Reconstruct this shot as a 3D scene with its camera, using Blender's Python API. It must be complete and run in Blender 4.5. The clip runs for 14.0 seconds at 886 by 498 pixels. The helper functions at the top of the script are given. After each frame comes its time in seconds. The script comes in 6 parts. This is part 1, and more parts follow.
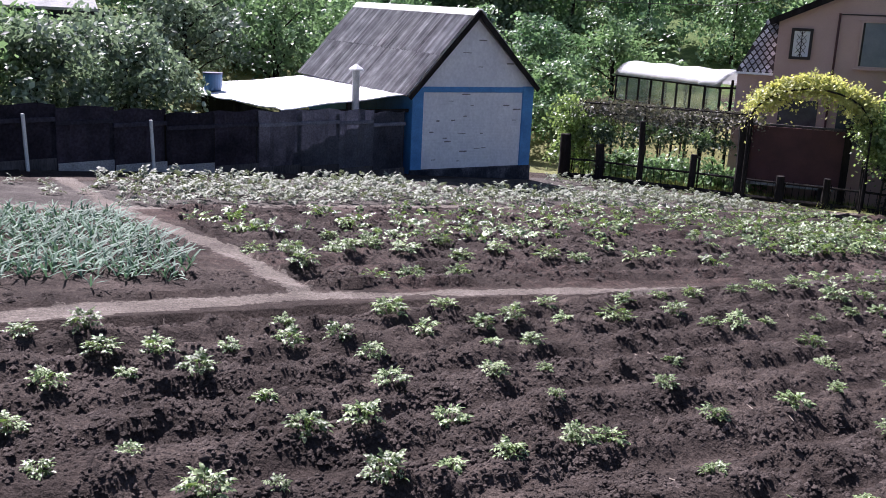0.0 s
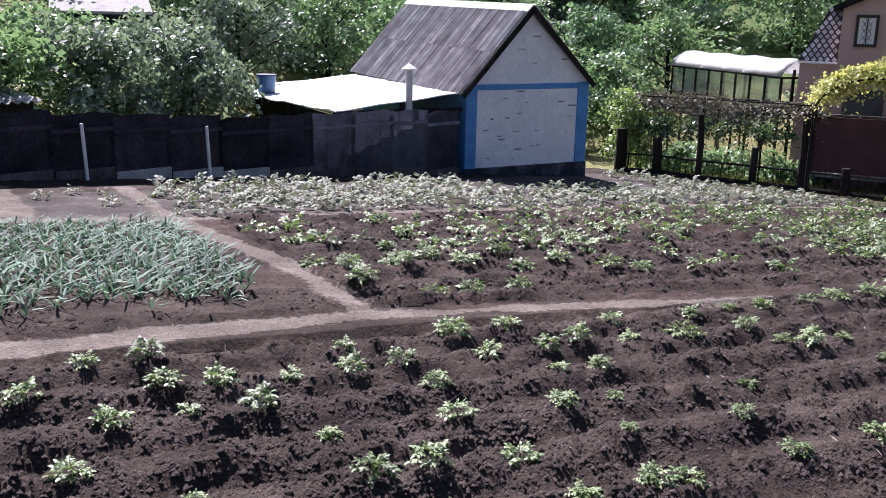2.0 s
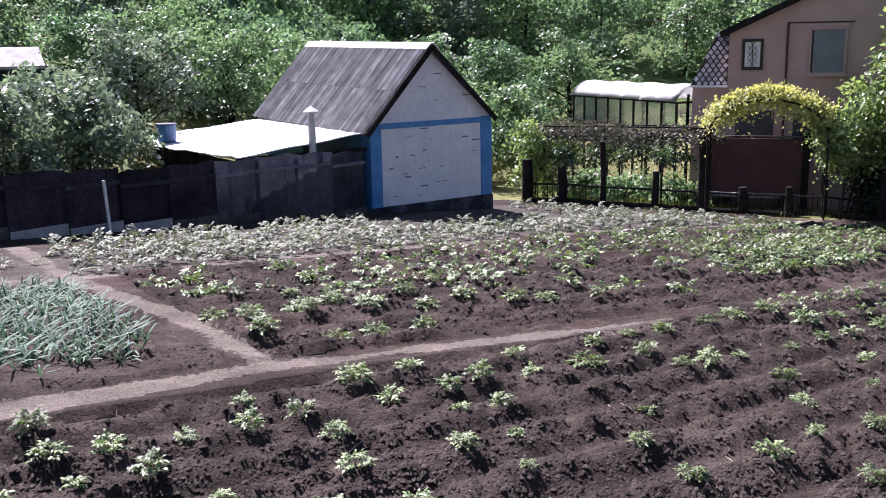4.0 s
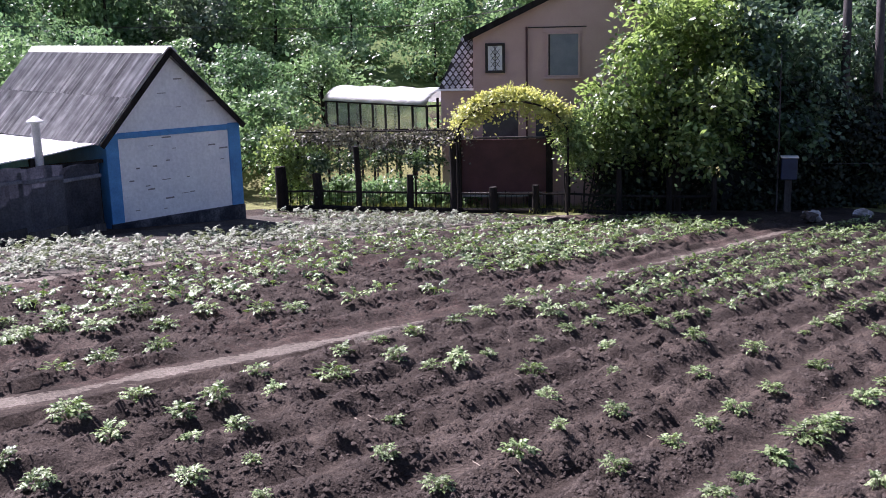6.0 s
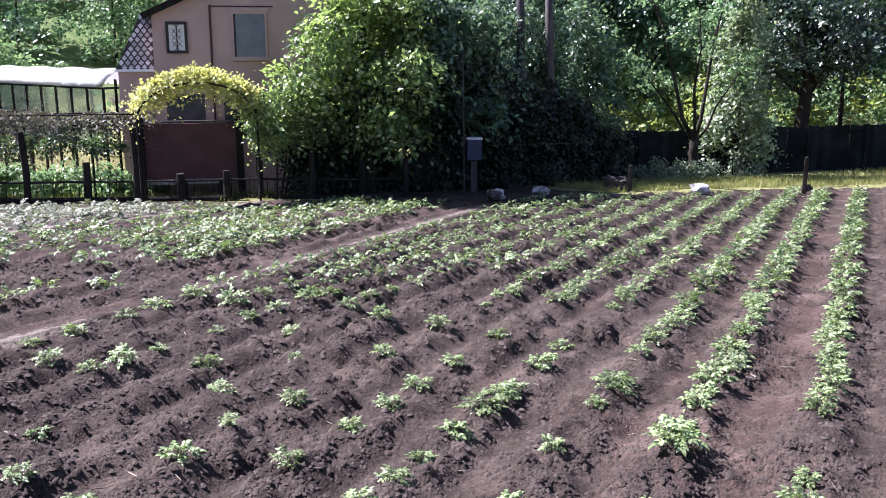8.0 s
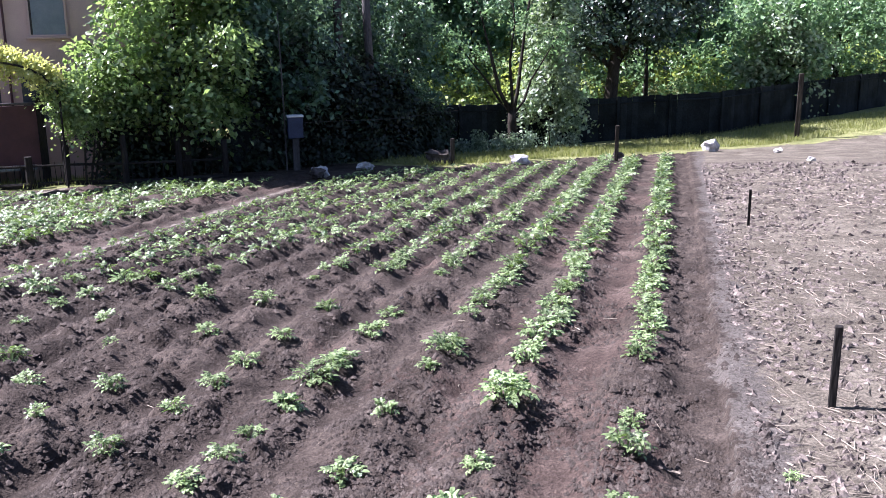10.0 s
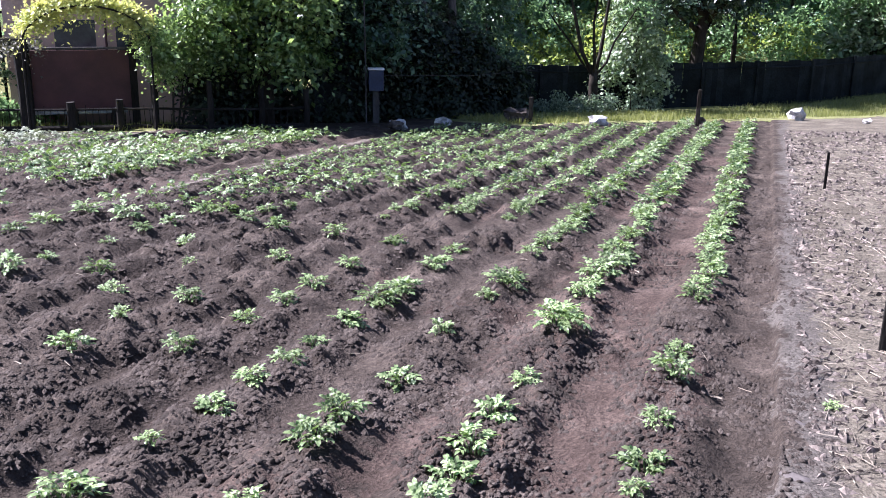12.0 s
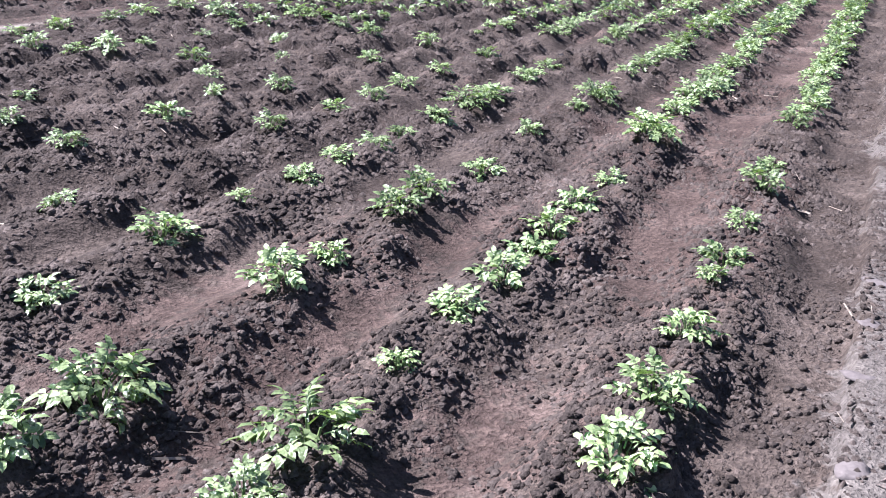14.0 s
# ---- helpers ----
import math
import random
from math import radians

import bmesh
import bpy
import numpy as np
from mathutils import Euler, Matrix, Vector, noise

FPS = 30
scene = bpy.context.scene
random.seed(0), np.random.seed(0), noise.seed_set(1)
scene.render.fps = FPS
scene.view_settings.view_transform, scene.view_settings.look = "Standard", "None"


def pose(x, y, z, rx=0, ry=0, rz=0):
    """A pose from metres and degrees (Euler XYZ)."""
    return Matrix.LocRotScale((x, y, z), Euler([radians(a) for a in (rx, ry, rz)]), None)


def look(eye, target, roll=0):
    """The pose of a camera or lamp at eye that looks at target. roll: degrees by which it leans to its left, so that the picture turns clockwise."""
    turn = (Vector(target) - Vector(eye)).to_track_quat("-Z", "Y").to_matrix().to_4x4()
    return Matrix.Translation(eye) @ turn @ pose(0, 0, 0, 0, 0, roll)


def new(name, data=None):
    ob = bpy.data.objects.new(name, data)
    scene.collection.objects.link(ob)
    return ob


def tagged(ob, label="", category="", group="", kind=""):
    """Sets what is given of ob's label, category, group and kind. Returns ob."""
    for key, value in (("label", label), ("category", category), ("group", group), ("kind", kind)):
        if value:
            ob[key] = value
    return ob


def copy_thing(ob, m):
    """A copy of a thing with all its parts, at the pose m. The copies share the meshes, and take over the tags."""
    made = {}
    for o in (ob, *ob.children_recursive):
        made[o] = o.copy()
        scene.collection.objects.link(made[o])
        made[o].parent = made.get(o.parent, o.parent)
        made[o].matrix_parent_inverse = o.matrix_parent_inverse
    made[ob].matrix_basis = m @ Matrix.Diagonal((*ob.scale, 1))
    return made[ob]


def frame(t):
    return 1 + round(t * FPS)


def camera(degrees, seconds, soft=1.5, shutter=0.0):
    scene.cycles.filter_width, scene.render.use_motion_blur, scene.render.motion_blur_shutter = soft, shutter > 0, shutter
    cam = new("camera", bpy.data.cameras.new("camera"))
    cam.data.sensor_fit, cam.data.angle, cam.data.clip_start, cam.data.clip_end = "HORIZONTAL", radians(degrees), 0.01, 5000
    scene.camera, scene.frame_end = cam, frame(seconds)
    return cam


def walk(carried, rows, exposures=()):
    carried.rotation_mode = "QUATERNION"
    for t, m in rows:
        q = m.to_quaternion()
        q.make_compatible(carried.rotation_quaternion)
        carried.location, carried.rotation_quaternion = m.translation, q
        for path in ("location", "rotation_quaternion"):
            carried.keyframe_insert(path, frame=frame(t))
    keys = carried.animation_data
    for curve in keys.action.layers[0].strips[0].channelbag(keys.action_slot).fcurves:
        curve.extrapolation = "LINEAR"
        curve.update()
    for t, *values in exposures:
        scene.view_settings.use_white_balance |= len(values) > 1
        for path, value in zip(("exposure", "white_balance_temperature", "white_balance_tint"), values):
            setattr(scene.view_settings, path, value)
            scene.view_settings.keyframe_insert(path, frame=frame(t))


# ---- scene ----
# ------------------------------------------------------------------ camera
cam = camera(50.5, 14.0, 0.9)
PATH = [
    (0.0, 0.141, -0.195, 1.905, 76.66, -2.63, -3.57),
    (0.5, 0.119, -0.104, 1.883, 75.95, -1.20, -0.83),
    (1.0, 0.052, -0.006, 1.913, 75.60, -0.49, 0.21),
    (1.5, 0.036, 0.041, 2.012, 75.90, -1.53, -0.28),
    (2.0, 0.057, 0.057, 2.104, 75.89, -1.25, -0.66),
    (2.2, 0.054, 0.067, 2.136, 75.54, -1.36, -0.10),
    (4.3, 0.326, 0.092, 2.165, 78.22, 1.34, -7.81),
    (4.5, 0.363, 0.114, 2.159, 78.21, 1.39, -9.06),
    (5.0, 0.436, 0.234, 2.113, 77.99, 1.52, -13.30),
    (5.5, 0.503, 0.315, 2.104, 78.27, 1.76, -15.55),
    (6.0, 0.615, 0.465, 2.051, 78.23, 1.26, -20.57),
    (6.5, 0.736, 0.554, 2.000, 78.07, 1.50, -25.30),
    (7.0, 0.845, 0.619, 1.956, 77.66, 1.18, -29.76),
    (7.5, 0.946, 0.675, 1.920, 77.61, 0.50, -33.10),
    (8.0, 1.074, 0.755, 1.865, 77.35, 0.03, -38.47),
    (8.5, 1.151, 0.821, 1.843, 77.03, 0.36, -43.95),
    (8.7, 1.194, 0.837, 1.830, 77.14, 0.36, -46.10),
    (10.8, 1.100, 0.771, 1.666, 76.06, 0.40, -49.46),
    (11.0, 1.073, 0.756, 1.654, 76.00, 0.50, -48.80),
    (11.5, 1.030, 0.692, 1.605, 75.73, 0.23, -47.39),
    (12.0, 1.032, 0.560, 1.560, 73.98, -0.94, -44.10),
    (12.5, 0.992, 0.513, 1.500, 72.58, -1.93, -42.66),
    (13.0, 0.922, 0.495, 1.426, 70.86, -0.25, -43.13),
    (13.5, 0.897, 0.490, 1.363, 68.00, -1.55, -42.13),
    (14.0, 0.949, 0.489, 1.282, 64.42, -3.41, -37.88),
]
EXPOSURES = [(0.0, 1.16, 5950, 28), (4.5, 1.26, 6000, 31), (7.0, 1.50, 5950, 31), (8.5, 1.84, 5810, 27), (11.0, 1.86, 5720, 24), (13.0, 1.84, 5710, 22), (14.0, 2.0, 5730, 22)]
walk(cam, [(t, pose(x, y, z, rx, ry, rz)) for t, x, y, z, rx, ry, rz in PATH], EXPOSURES)

# ------------------------------------------------------------------ light
SUN_AZ, SUN_EL = 24.0, 48.0           # degrees from +y towards -x, and height
world = bpy.data.worlds.new("world")
scene.world = world
world.use_nodes = True
wn = world.node_tree.nodes
sky = wn.new("ShaderNodeTexSky")
sky.sky_type = "NISHITA"
sky.sun_disc = False
sky.sun_elevation = radians(SUN_EL)
sky.sun_rotation = radians(-SUN_AZ)
wn["Background"].inputs["Strength"].default_value = 0.043
world.node_tree.links.new(sky.outputs["Color"], wn["Background"].inputs["Color"])
sun = new("sun", bpy.data.lights.new("sun", "SUN"))
sun.data.energy = 5.0
sun.data.angle = radians(0.6)
sun.data.color = (1.0, 0.965, 0.91)
to_sun = Vector((-math.sin(radians(SUN_AZ)) * math.cos(radians(SUN_EL)), math.cos(radians(SUN_AZ)) * math.cos(radians(SUN_EL)), math.sin(radians(SUN_EL))))
sun.matrix_world = look(to_sun * 60, (0, 0, 0))


# ------------------------------------------------------------------ materials
def material(name, first, second, scale=4.0, rough=0.8, metal=0.0, bump=0.0, bump_scale=40.0, fine=0.35, per_island=0.0, per_object=0.0, third=None, stretch=(1, 1, 1), depth=0.02):
    """Two colours mixed by a broad noise, shaded by a fine one, with relief and optional variation per piece."""
    m = bpy.data.materials.new(name)
    m.use_nodes = True
    n, l = m.node_tree.nodes, m.node_tree.links
    b = n["Principled BSDF"]
    co = n.new("ShaderNodeTexCoord")
    mp = n.new("ShaderNodeMapping")
    mp.inputs["Scale"].default_value = stretch
    geo = n.new("ShaderNodeNewGeometry")
    l.new(geo.outputs["Position"], mp.inputs["Vector"])
    broad = n.new("ShaderNodeTexNoise")
    broad.inputs["Scale"].default_value = scale
    broad.inputs["Detail"].default_value = 6
    broad.inputs["Roughness"].default_value = 0.65
    l.new(mp.outputs["Vector"], broad.inputs["Vector"])
    ramp = n.new("ShaderNodeValToRGB")
    ramp.color_ramp.elements[0].position, ramp.color_ramp.elements[1].position = 0.33, 0.67
    ramp.color_ramp.elements[0].color, ramp.color_ramp.elements[1].color = (*first, 1), (*second, 1)
    if third:
        e = ramp.color_ramp.elements.new(0.5)
        e.color = (*third, 1)
    l.new(broad.outputs["Fac"], ramp.inputs["Fac"])
    grain = n.new("ShaderNodeTexNoise")
    grain.inputs["Scale"].default_value = bump_scale
    grain.inputs["Detail"].default_value = 5
    l.new(mp.outputs["Vector"], grain.inputs["Vector"])
    shade = n.new("ShaderNodeMapRange")
    shade.inputs["From Min"].default_value, shade.inputs["From Max"].default_value = 0.3, 0.7
    shade.inputs["To Min"].default_value, shade.inputs["To Max"].default_value = 1 - fine, 1 + fine
    l.new(grain.outputs["Fac"], shade.inputs["Value"])
    mul = n.new("ShaderNodeVectorMath")
    mul.operation = "SCALE"
    l.new(ramp.outputs["Color"], mul.inputs[0])
    l.new(shade.outputs["Result"], mul.inputs["Scale"])
    out = mul.outputs["Vector"]
    for amount, source in ((per_island, geo.outputs["Random Per Island"]), (per_object, None)):
        if amount:
            if source is None:
                source = n.new("ShaderNodeObjectInfo").outputs["Random"]
            vary = n.new("ShaderNodeMapRange")
            vary.inputs["To Min"].default_value, vary.inputs["To Max"].default_value = 1 - amount, 1 + amount
            l.new(source, vary.inputs["Value"])
            again = n.new("ShaderNodeVectorMath")
            again.operation = "SCALE"
            l.new(out, again.inputs[0])
            l.new(vary.outputs["Result"], again.inputs["Scale"])
            out = again.outputs["Vector"]
    l.new(out, b.inputs["Base Color"])
    b.inputs["Roughness"].default_value = rough
    b.inputs["Metallic"].default_value = metal
    b.inputs["Specular IOR Level"].default_value = 0.5 if rough < 0.7 else 0.12
    if bump:
        bp = n.new("ShaderNodeBump")
        bp.inputs["Strength"].default_value = bump
        bp.inputs["Distance"].default_value = depth
        l.new(grain.outputs["Fac"], bp.inputs["Height"])
        l.new(bp.outputs["Normal"], b.inputs["Normal"])
    return m


def leaf_material(name, dark, light, translucent, glow=0.35, rough=0.5, vary=0.5, bias=0.0, crinkle=0.0):
    """A leaf: diffuse, thin enough to let light through, with a waxy gloss; each leaf differs a little."""
    m = bpy.data.materials.new(name)
    m.use_nodes = True
    n, l = m.node_tree.nodes, m.node_tree.links
    b, out = n["Principled BSDF"], n["Material Output"]
    geo = n.new("ShaderNodeNewGeometry")
    ramp = n.new("ShaderNodeValToRGB")
    ramp.color_ramp.elements[0].color, ramp.color_ramp.elements[1].color = (*dark, 1), (*light, 1)
    ramp.color_ramp.elements[0].position = bias
    l.new(geo.outputs["Random Per Island"], ramp.inputs["Fac"])
    patch = n.new("ShaderNodeTexNoise")
    patch.inputs["Scale"].default_value = 1.3
    patch.inputs["Detail"].default_value = 3
    l.new(geo.outputs["Position"], patch.inputs["Vector"])
    rng = n.new("ShaderNodeMapRange")
    rng.inputs["From Min"].default_value, rng.inputs["From Max"].default_value = 0.3, 0.7
    rng.inputs["To Min"].default_value, rng.inputs["To Max"].default_value = 1 - vary, 1 + vary
    l.new(patch.outputs["Fac"], rng.inputs["Value"])
    mul = n.new("ShaderNodeVectorMath")
    mul.operation = "SCALE"
    l.new(ramp.outputs["Color"], mul.inputs[0])
    l.new(rng.outputs["Result"], mul.inputs["Scale"])
    l.new(mul.outputs["Vector"], b.inputs["Base Color"])
    b.inputs["Roughness"].default_value = rough
    if crinkle:
        fold, bp = n.new("ShaderNodeTexNoise"), n.new("ShaderNodeBump")
        fold.inputs["Scale"].default_value, fold.inputs["Detail"].default_value = 75, 3
        l.new(geo.outputs["Position"], fold.inputs["Vector"])
        l.new(fold.outputs["Fac"], bp.inputs["Height"])
        bp.inputs["Strength"].default_value, bp.inputs["Distance"].default_value = crinkle, 0.02
        l.new(bp.outputs["Normal"], b.inputs["Normal"])
    tr = n.new("ShaderNodeBsdfTranslucent")
    tr.inputs["Color"].default_value = (*translucent, 1)
    mix = n.new("ShaderNodeMixShader")
    mix.inputs["Fac"].default_value = glow
    l.new(b.outputs["BSDF"], mix.inputs[1])
    l.new(tr.outputs["BSDF"], mix.inputs[2])
    l.new(mix.outputs["Shader"], out.inputs["Surface"])
    return m


SOILS = (
    # dark, middle and light colour of each cover of the ground
    ((0.0265, 0.0203, 0.0170), (0.0550, 0.0425, 0.0355), (0.1080, 0.0850, 0.0715)),
    ((0.0378, 0.0267, 0.0222), (0.0714, 0.0505, 0.0426), (0.1260, 0.0931, 0.0787)),
    ((0.0580, 0.0510, 0.0454), (0.0950, 0.0840, 0.0737), (0.1500, 0.1330, 0.1172)),
    ((0.1100, 0.0930, 0.0784), (0.1720, 0.1480, 0.1247), (0.2550, 0.2220, 0.1890)),
    ((0.0700, 0.0600, 0.0529), (0.0980, 0.0850, 0.0756), (0.1450, 0.1280, 0.1134)),
    ((0.0800, 0.0670, 0.0520), (0.1280, 0.1090, 0.0860), (0.2100, 0.1820, 0.1460)),
    ((0.120, 0.135, 0.050), (0.200, 0.205, 0.085), (0.310, 0.300, 0.140)),
    ((0.0600, 0.1050, 0.0378), (0.1200, 0.1700, 0.0567), (0.2200, 0.2700, 0.1040)),
)


def ground_material():
    """Several soils side by side, with crumbly borders between them; the sheet's two masks say which lies where."""
    m = bpy.data.materials.new("garden ground")
    m.use_nodes = True
    n, l = m.node_tree.nodes, m.node_tree.links
    b = n["Principled BSDF"]
    geo = n.new("ShaderNodeNewGeometry")

    def texture(scale, detail, rough=0.6):
        t = n.new("ShaderNodeTexNoise")
        t.inputs["Scale"].default_value, t.inputs["Detail"].default_value, t.inputs["Roughness"].default_value = scale, detail, rough
        l.new(geo.outputs["Position"], t.inputs["Vector"])
        return t.outputs["Fac"]

    broad, edge, grain, crumb = texture(1.3, 8, 0.72), texture(14, 5), texture(70, 4, 0.65), texture(26, 4, 0.7)
    masks = []
    for layer in ("cover", "cover_b"):
        vc, sep = n.new("ShaderNodeVertexColor"), n.new("ShaderNodeSeparateColor")
        vc.layer_name = layer
        l.new(vc.outputs["Color"], sep.inputs["Color"])
        masks += [sep.outputs["Red"], sep.outputs["Green"], sep.outputs["Blue"], vc.outputs["Alpha"]]
    shift = n.new("ShaderNodeMapRange")
    shift.inputs["To Min"].default_value, shift.inputs["To Max"].default_value = -0.75, 0.75
    l.new(edge, shift.inputs["Value"])
    out = None
    for k, (dark, middle, light) in enumerate(SOILS):
        ramp = n.new("ShaderNodeValToRGB")
        e = ramp.color_ramp.elements
        e[0].position, e[0].color, e[1].position, e[1].color = 0.32, (*dark, 1), 0.68, (*light, 1)
        e.new(0.5).color = (*middle, 1)
        l.new(broad, ramp.inputs["Fac"])
        if out is None:
            out = ramp.outputs["Color"]
            continue
        add, step, mix = n.new("ShaderNodeMath"), n.new("ShaderNodeMapRange"), n.new("ShaderNodeMix")
        l.new(masks[k - 1], add.inputs[0])
        l.new(shift.outputs["Result"], add.inputs[1])
        step.interpolation_type = "SMOOTHSTEP"
        step.inputs["From Min"].default_value, step.inputs["From Max"].default_value = 0.38, 0.62
        l.new(add.outputs["Value"], step.inputs["Value"])
        mix.data_type = "RGBA"
        l.new(step.outputs["Result"], mix.inputs["Factor"])
        l.new(out, mix.inputs[6])
        l.new(ramp.outputs["Color"], mix.inputs[7])
        out = mix.outputs[2]
    for source, amount in ((grain, 0.45), (crumb, 0.35)):
        shade, mul = n.new("ShaderNodeMapRange"), n.new("ShaderNodeVectorMath")
        shade.inputs["From Min"].default_value, shade.inputs["From Max"].default_value = 0.3, 0.7
        shade.inputs["To Min"].default_value, shade.inputs["To Max"].default_value = 1 - amount, 1 + amount
        l.new(source, shade.inputs["Value"])
        mul.operation = "SCALE"
        l.new(out, mul.inputs[0])
        l.new(shade.outputs["Result"], mul.inputs["Scale"])
        out = mul.outputs["Vector"]
    l.new(out, b.inputs["Base Color"])
    b.inputs["Roughness"].default_value = 0.95
    b.inputs["Specular IOR Level"].default_value = 0.12
    last = None
    for source, strength, depth in ((crumb, 0.75, 0.05), (grain, 0.55, 0.014)):
        bp = n.new("ShaderNodeBump")
        bp.inputs["Strength"].default_value, bp.inputs["Distance"].default_value = strength, depth
        l.new(source, bp.inputs["Height"])
        if last:
            l.new(last, bp.inputs["Normal"])
        last = bp.outputs["Normal"]
    l.new(last, b.inputs["Normal"])
    return m


M_GROUND = ground_material()
M_CLOD = material("soil clods", (0.030, 0.024, 0.021), (0.090, 0.073, 0.064), 2.0, 0.95, bump=0.7, bump_scale=80, fine=0.4, per_island=0.3)
M_TRASH = material("dry crop trash", (0.060, 0.048, 0.043), (0.21, 0.175, 0.155), 5.0, 0.95, bump=0.5, bump_scale=60, fine=0.4, per_island=0.5)
M_STRIP = material("crusted grey earth", (0.085, 0.072, 0.070), (0.145, 0.127, 0.12), 1.8, 0.9, bump=0.35, bump_scale=40, fine=0.2)
M_POTATO = leaf_material("potato leaf", (0.016, 0.044, 0.012), (0.34, 0.43, 0.20), (0.22, 0.36, 0.07), 0.20, 0.24, 0.45, 0.16, 0.45)
M_DUSTY = leaf_material("dusty potato leaf", (0.105, 0.125, 0.075), (0.31, 0.345, 0.24), (0.20, 0.25, 0.11), 0.20, 0.6, 0.3)
M_STEM = material("potato stem", (0.10, 0.17, 0.05), (0.16, 0.22, 0.08), 20, 0.6)
M_ONION = leaf_material("onion blade", (0.045, 0.110, 0.068), (0.20, 0.31, 0.205), (0.12, 0.24, 0.115), 0.22, 0.66, 0.3)
M_LEAF = leaf_material("broad tree leaf", (0.022, 0.064, 0.024), (0.35, 0.50, 0.27), (0.31, 0.50, 0.20), 0.33, 0.38, 0.55, 0.24)
# the pale end of this range paints glints on dark foliage
M_LEAF_DARK = leaf_material("dark leaf with painted glints", (0.012, 0.032, 0.016), (0.36, 0.46, 0.29), (0.14, 0.25, 0.07), 0.26, 0.30, 0.5, 0.5)
# leaf colour far below real foliage: the shade is painted in
M_HEDGE_SHADE = leaf_material("hedge leaf painted as deep shade", (0.006, 0.012, 0.007), (0.030, 0.048, 0.024), (0.012, 0.022, 0.008), 0.10, 0.6, 0.4)
# bluish leaf tone paints in the haze of distance
M_HAZE_TINT = leaf_material("hillside leaf tinted for haze", (0.030, 0.080, 0.048), (0.33, 0.50, 0.29), (0.28, 0.48, 0.20), 0.32, 0.5, 0.55, 0.25)
M_MEADOW = leaf_material("yellow-green meadow leaf", (0.13, 0.20, 0.04), (0.44, 0.50, 0.15), (0.42, 0.50, 0.10), 0.42, 0.5, 0.3)
M_LEAF_GREY = leaf_material("grey willow leaf", (0.040, 0.075, 0.050), (0.40, 0.48, 0.36), (0.32, 0.44, 0.24), 0.28, 0.5, 0.5, 0.25)
M_LEAF_YELLOW = leaf_material("yellow vine leaf", (0.22, 0.29, 0.07), (0.80, 0.80, 0.36), (0.72, 0.72, 0.20), 0.42, 0.45, 0.3)
M_CHERRY = leaf_material("sunlit fruit tree leaf", (0.015, 0.044, 0.016), (0.42, 0.54, 0.23), (0.44, 0.62, 0.17), 0.34, 0.34, 0.65, 0.34)
M_SILVER = leaf_material("silvery poplar leaf", (0.025, 0.052, 0.030), (0.50, 0.58, 0.42), (0.44, 0.58, 0.26), 0.34, 0.4, 0.5, 0.28)
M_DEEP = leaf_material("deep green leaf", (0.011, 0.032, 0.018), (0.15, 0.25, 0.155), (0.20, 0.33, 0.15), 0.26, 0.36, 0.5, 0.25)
# near-black green: the backlit shade of the crowns is in the colour
M_SHADE = leaf_material("leaf painted near black for backlight", (0.006, 0.018, 0.013), (0.075, 0.125, 0.075), (0.07, 0.13, 0.05), 0.16, 0.36, 0.6, 0.25)
M_BARK = material("bark", (0.014, 0.011, 0.009), (0.050, 0.042, 0.035), 6, 0.95, bump=0.9, bump_scale=30, fine=0.4, stretch=(1, 1, 0.25))
M_STRAW = material("straw", (0.13, 0.105, 0.085), (0.31, 0.265, 0.215), 9, 0.8, per_island=0.35)
M_WHITEWASH = material("whitewashed brick", (0.74, 0.74, 0.78), (0.88, 0.88, 0.90), 1.3, 0.85, bump=0.5, bump_scale=14, fine=0.08)
M_BLUE = material("blue oil paint", (0.045, 0.20, 0.46), (0.075, 0.29, 0.60), 3.0, 0.5, bump=0.2, bump_scale=30, fine=0.12)
M_BRICK_HOLE = material("dark brick chip", (0.16, 0.15, 0.16), (0.32, 0.30, 0.31), 8, 0.9)
M_PLINTH = material("dark mottled concrete plinth", (0.020, 0.024, 0.035), (0.14, 0.14, 0.16), 2.2, 0.9, bump=0.5, bump_scale=30, third=(0.045, 0.048, 0.060))
